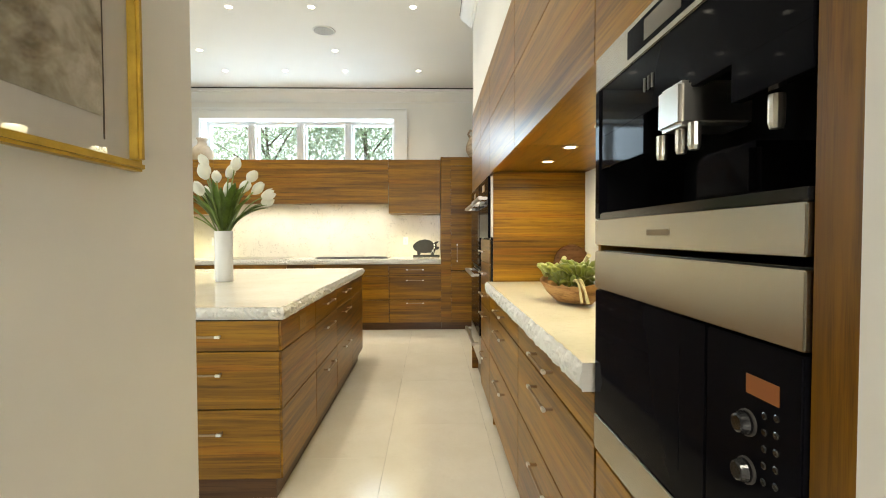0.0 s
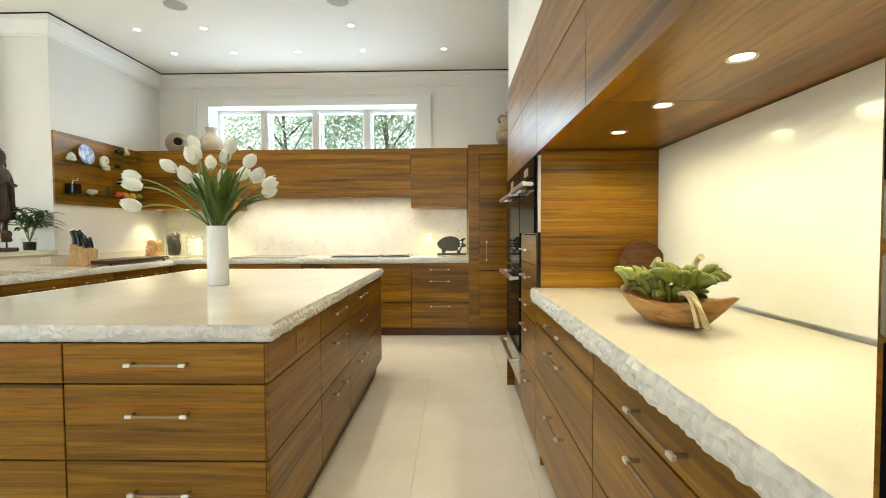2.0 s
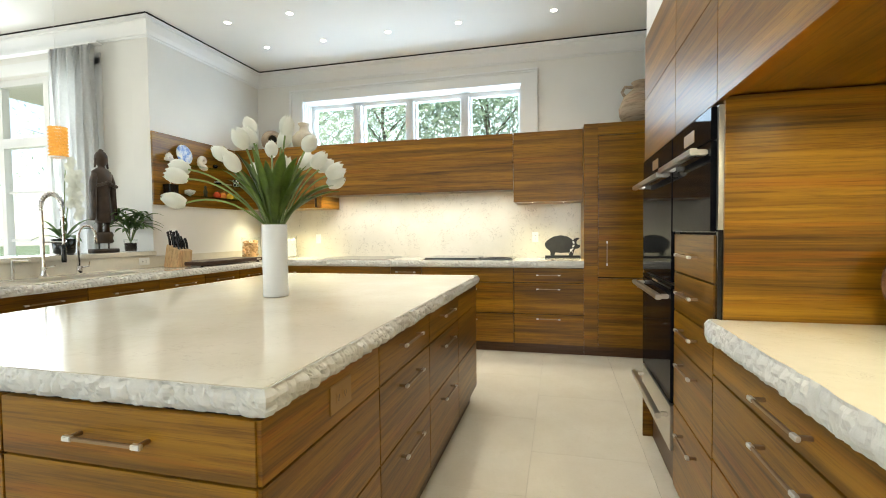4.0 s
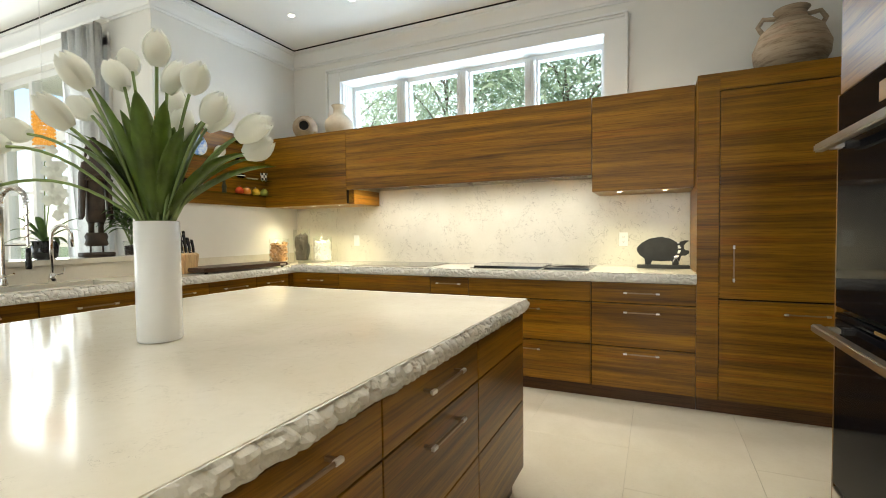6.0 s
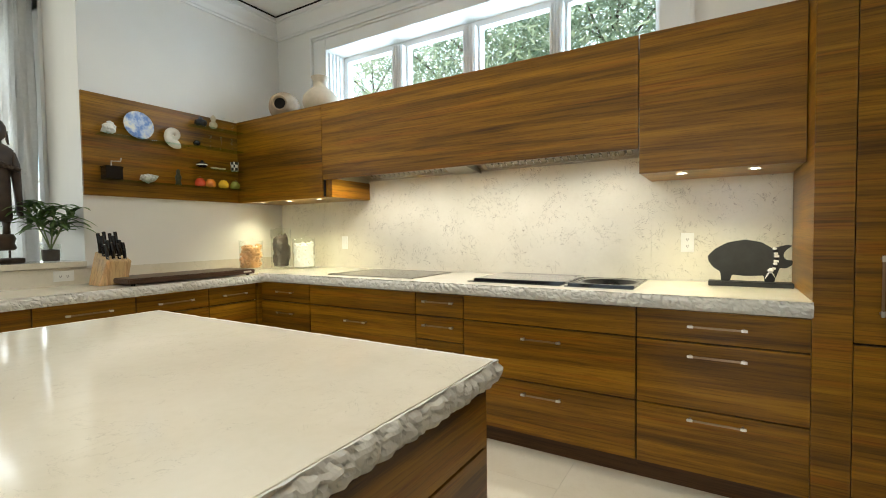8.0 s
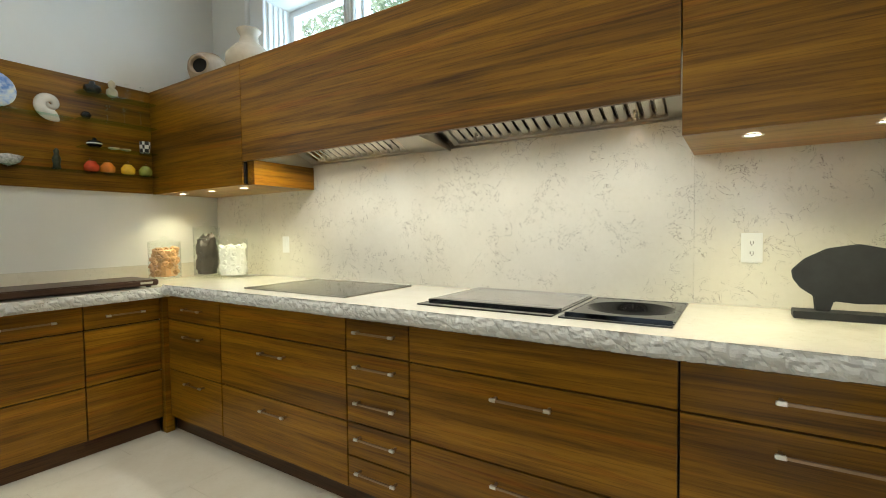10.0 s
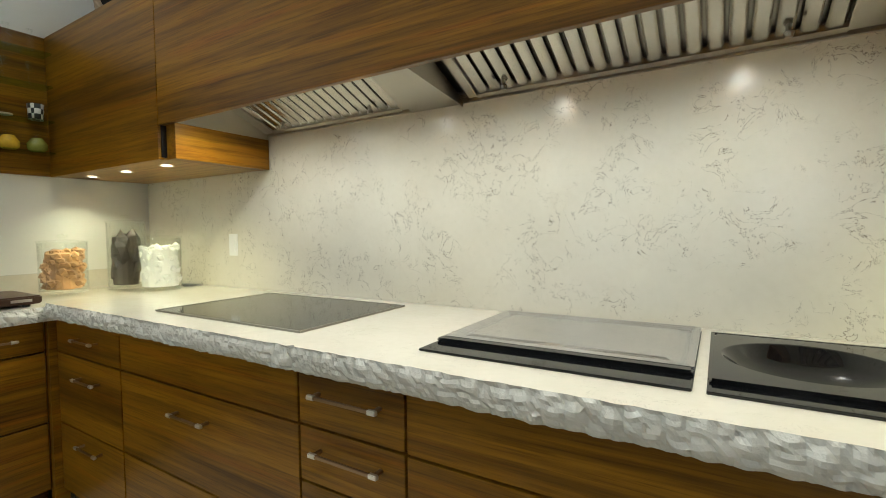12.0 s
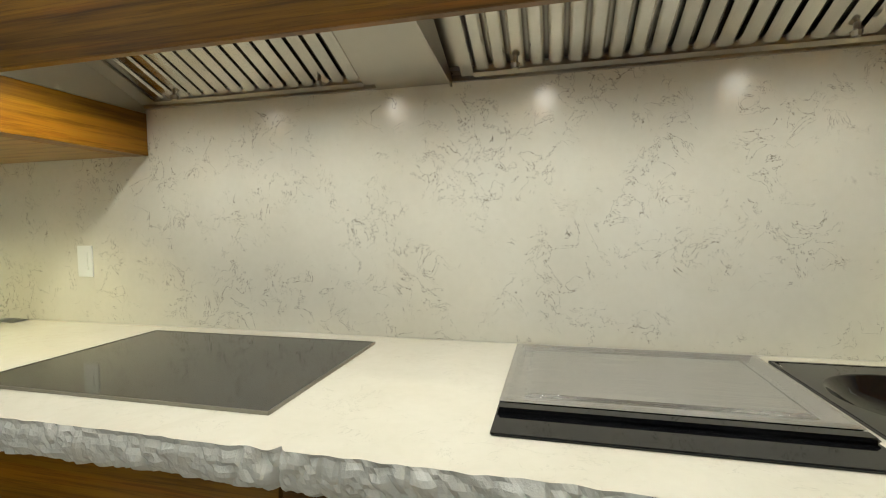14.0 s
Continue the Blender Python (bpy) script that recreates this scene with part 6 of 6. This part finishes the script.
c = ramp(nt, noise_tex(nt, v, 6.0, 5, 0.6, 1.2), [(0.34, (0.10, 0.085, 0.055)), (0.44, (0.30, 0.27, 0.19)), (0.53, (0.50, 0.47, 0.38)), (0.62, (0.60, 0.58, 0.52))])
nt.links.new(mix(nt, 0.25, c, ramp(nt, noise_tex(nt, v, 30.0, 4, 0.7), [(0.4, (0.2, 0.18, 0.13)), (0.6, (0.62, 0.60, 0.54))])), b.inputs["Base Color"])
part("artwork", boxes((-0.4353, -0.4345, FY0 + 0.07, 0.615, 1.375, FZ1 - 0.06)), mat, pic, "grey and olive ink-wash painting")
part("mat_bevel", boxes((-0.4353, -0.4343, 0.6155, 0.6175, 1.345, FZ1 - 0.06)), M_SLOT, pic)
for d in ((-0.438, -0.418, FY0, FY1, FZ0, FZ0 + 0.014), (-0.438, -0.418, FY0, FY1, FZ1, FZ1 + 0.014), (-0.438, -0.418, FY1 - 0.014, FY1, FZ0 + 0.014, FZ1), (-0.438, -0.418, FY0, FY0 + 0.014, FZ0 + 0.014, FZ1)):
    bm = boxes(d, bev=0.004)
    part("frame_bar", bm, M_GOLD, pic, "gilt frame bar")
g = part("glass", boxes((-0.430, -0.428, FY0 + 0.014, FY1 - 0.014, FZ0 + 0.014, FZ1)), M_GLASS, pic)
g.visible_shadow = False

# ---- outside ----
tagged(part("ground", boxes((-90, 90, 7.05, 120, -0.6, -0.3)), plain("lawn", (0.06, 0.10, 0.03), 0.9, vary=0.4, scale=3)), "lawn outside the windows", "ground", kind="structure")
tagged(part("backdrop", boxes((-90, 90, 70, 70.2, -0.3, 60)), emit_material("bright_sky_haze", (0.74, 0.91, 1.0), 0.44)), "bright hazy sky behind the garden", "sky", kind="structure")
mat, nt, b = nodes_of("garden_leaf", 0.4)
geo = nt.nodes.new("ShaderNodeNewGeometry")
nt.links.new(ramp(nt, geo.outputs["Random Per Island"], [(0.0, (0.06, 0.12, 0.05)), (0.5, (0.15, 0.24, 0.12)), (1.0, (0.40, 0.48, 0.34))]), b.inputs["Base Color"])
thin, add = nt.nodes.new("ShaderNodeBsdfTranslucent"), nt.nodes.new("ShaderNodeMixShader")
thin.inputs["Color"].default_value = (0.58, 0.72, 0.54, 1)
add.inputs[0].default_value = 0.45
nt.links.new(b.outputs[0], add.inputs[1])
nt.links.new(thin.outputs[0], add.inputs[2])
nt.links.new(add.outputs[0], nt.nodes["Material Output"].inputs["Surface"])
M_GARDEN = mat
M_BARK = plain("grey_bark", (0.16, 0.13, 0.10), 0.9, vary=0.4, scale=8, rel=0.4)


def tree(x, y, h, spread, leaves, seed):
    root = thing("garden_tree", (x, y, -0.3), "broad-leaved green tree outside the window", "tree", "garden trees")
    rng = random.Random(seed)
    part("trunk", tube(bmesh.new(), [(x, y, -0.3), (x + 0.1, y, h * 0.4), (x - 0.1, y + 0.1, h * 0.8)], 0.08, 10, 0.012), M_BARK, root)
    tips = []
    for k in range(14):
        a = k * 2.4
        z = h * (0.35 + 0.04 * k)
        tip = Vector((x + spread * math.cos(a) * rng.uniform(0.4, 1), y + spread * math.sin(a) * rng.uniform(0.4, 1), z + rng.uniform(0.3, 1.2)))
        part("limb", tube(bmesh.new(), arc((x, y, z * 0.9), tip, 0.3, 5), 0.022, 7, 0.006), M_BARK, root)
        tips.append(tip)
    verts, faces = [], []
    for i in range(leaves):
        c = tips[i % 14] + Vector((rng.gauss(0, 0.55), rng.gauss(0, 0.55), rng.gauss(0, 0.5)))
        a, drop = rng.random() * 6.283, rng.uniform(-0.9, 0.1)
        d = Vector((math.cos(a), math.sin(a), drop)).normalized() * rng.uniform(0.12, 0.22)
        s = d.cross(Vector((rng.uniform(-0.4, 0.4), rng.uniform(-0.4, 0.4), 1))).normalized() * 0.019
        n = len(verts)
        verts += [c, c + d * 0.45 + s, c + d, c + d * 0.45 - s]
        faces.append((n, n + 1, n + 2, n + 3))
    me = bpy.data.meshes.new("crown")
    me.from_pydata([tuple(v) for v in verts], [], faces)
    me.materials.append(M_GARDEN)
    ob = new("crown", me)
    ob.parent = root
    ob.matrix_parent_inverse = root.matrix_basis.inverted()
    ob["kind"] = "stuff"


for x, y, h, sp, n, sd in ((-3.6, 10.2, 5.2, 1.7, 12000, 1), (-1.4, 9.9, 5.6, 1.6, 13000, 2), (0.6, 10.4, 5.4, 1.7, 12000, 3), (-6.0, 10.6, 5.0, 1.8, 5000, 4), (-8.6, 10.4, 5.5, 1.8, 3000, 5), (-11.5, 11.0, 5.0, 2.0, 2400, 6)):
    tree(x, y, h, sp, n, sd)

# ---- floor tiles ----
tx, ty = 0.61, 0.91
tm = bpy.data.meshes.new("tile")
bm = boxes((-tx / 2 + 0.0006, tx / 2 - 0.0006, -ty / 2 + 0.0006, ty / 2 - 0.0006, -0.0058, 0.0))
bm.to_mesh(tm)
bm.free()
tm.materials.append(M_FLOOR)
for i in range(-13, 5):
    for j in range(-4, 9):
        ob = new("tile", tm)
        ob.location = (0.05 + i * tx, j * ty + (0.455 if i % 2 else 0) - 0.2, FLOOR)
        ob.parent = floor
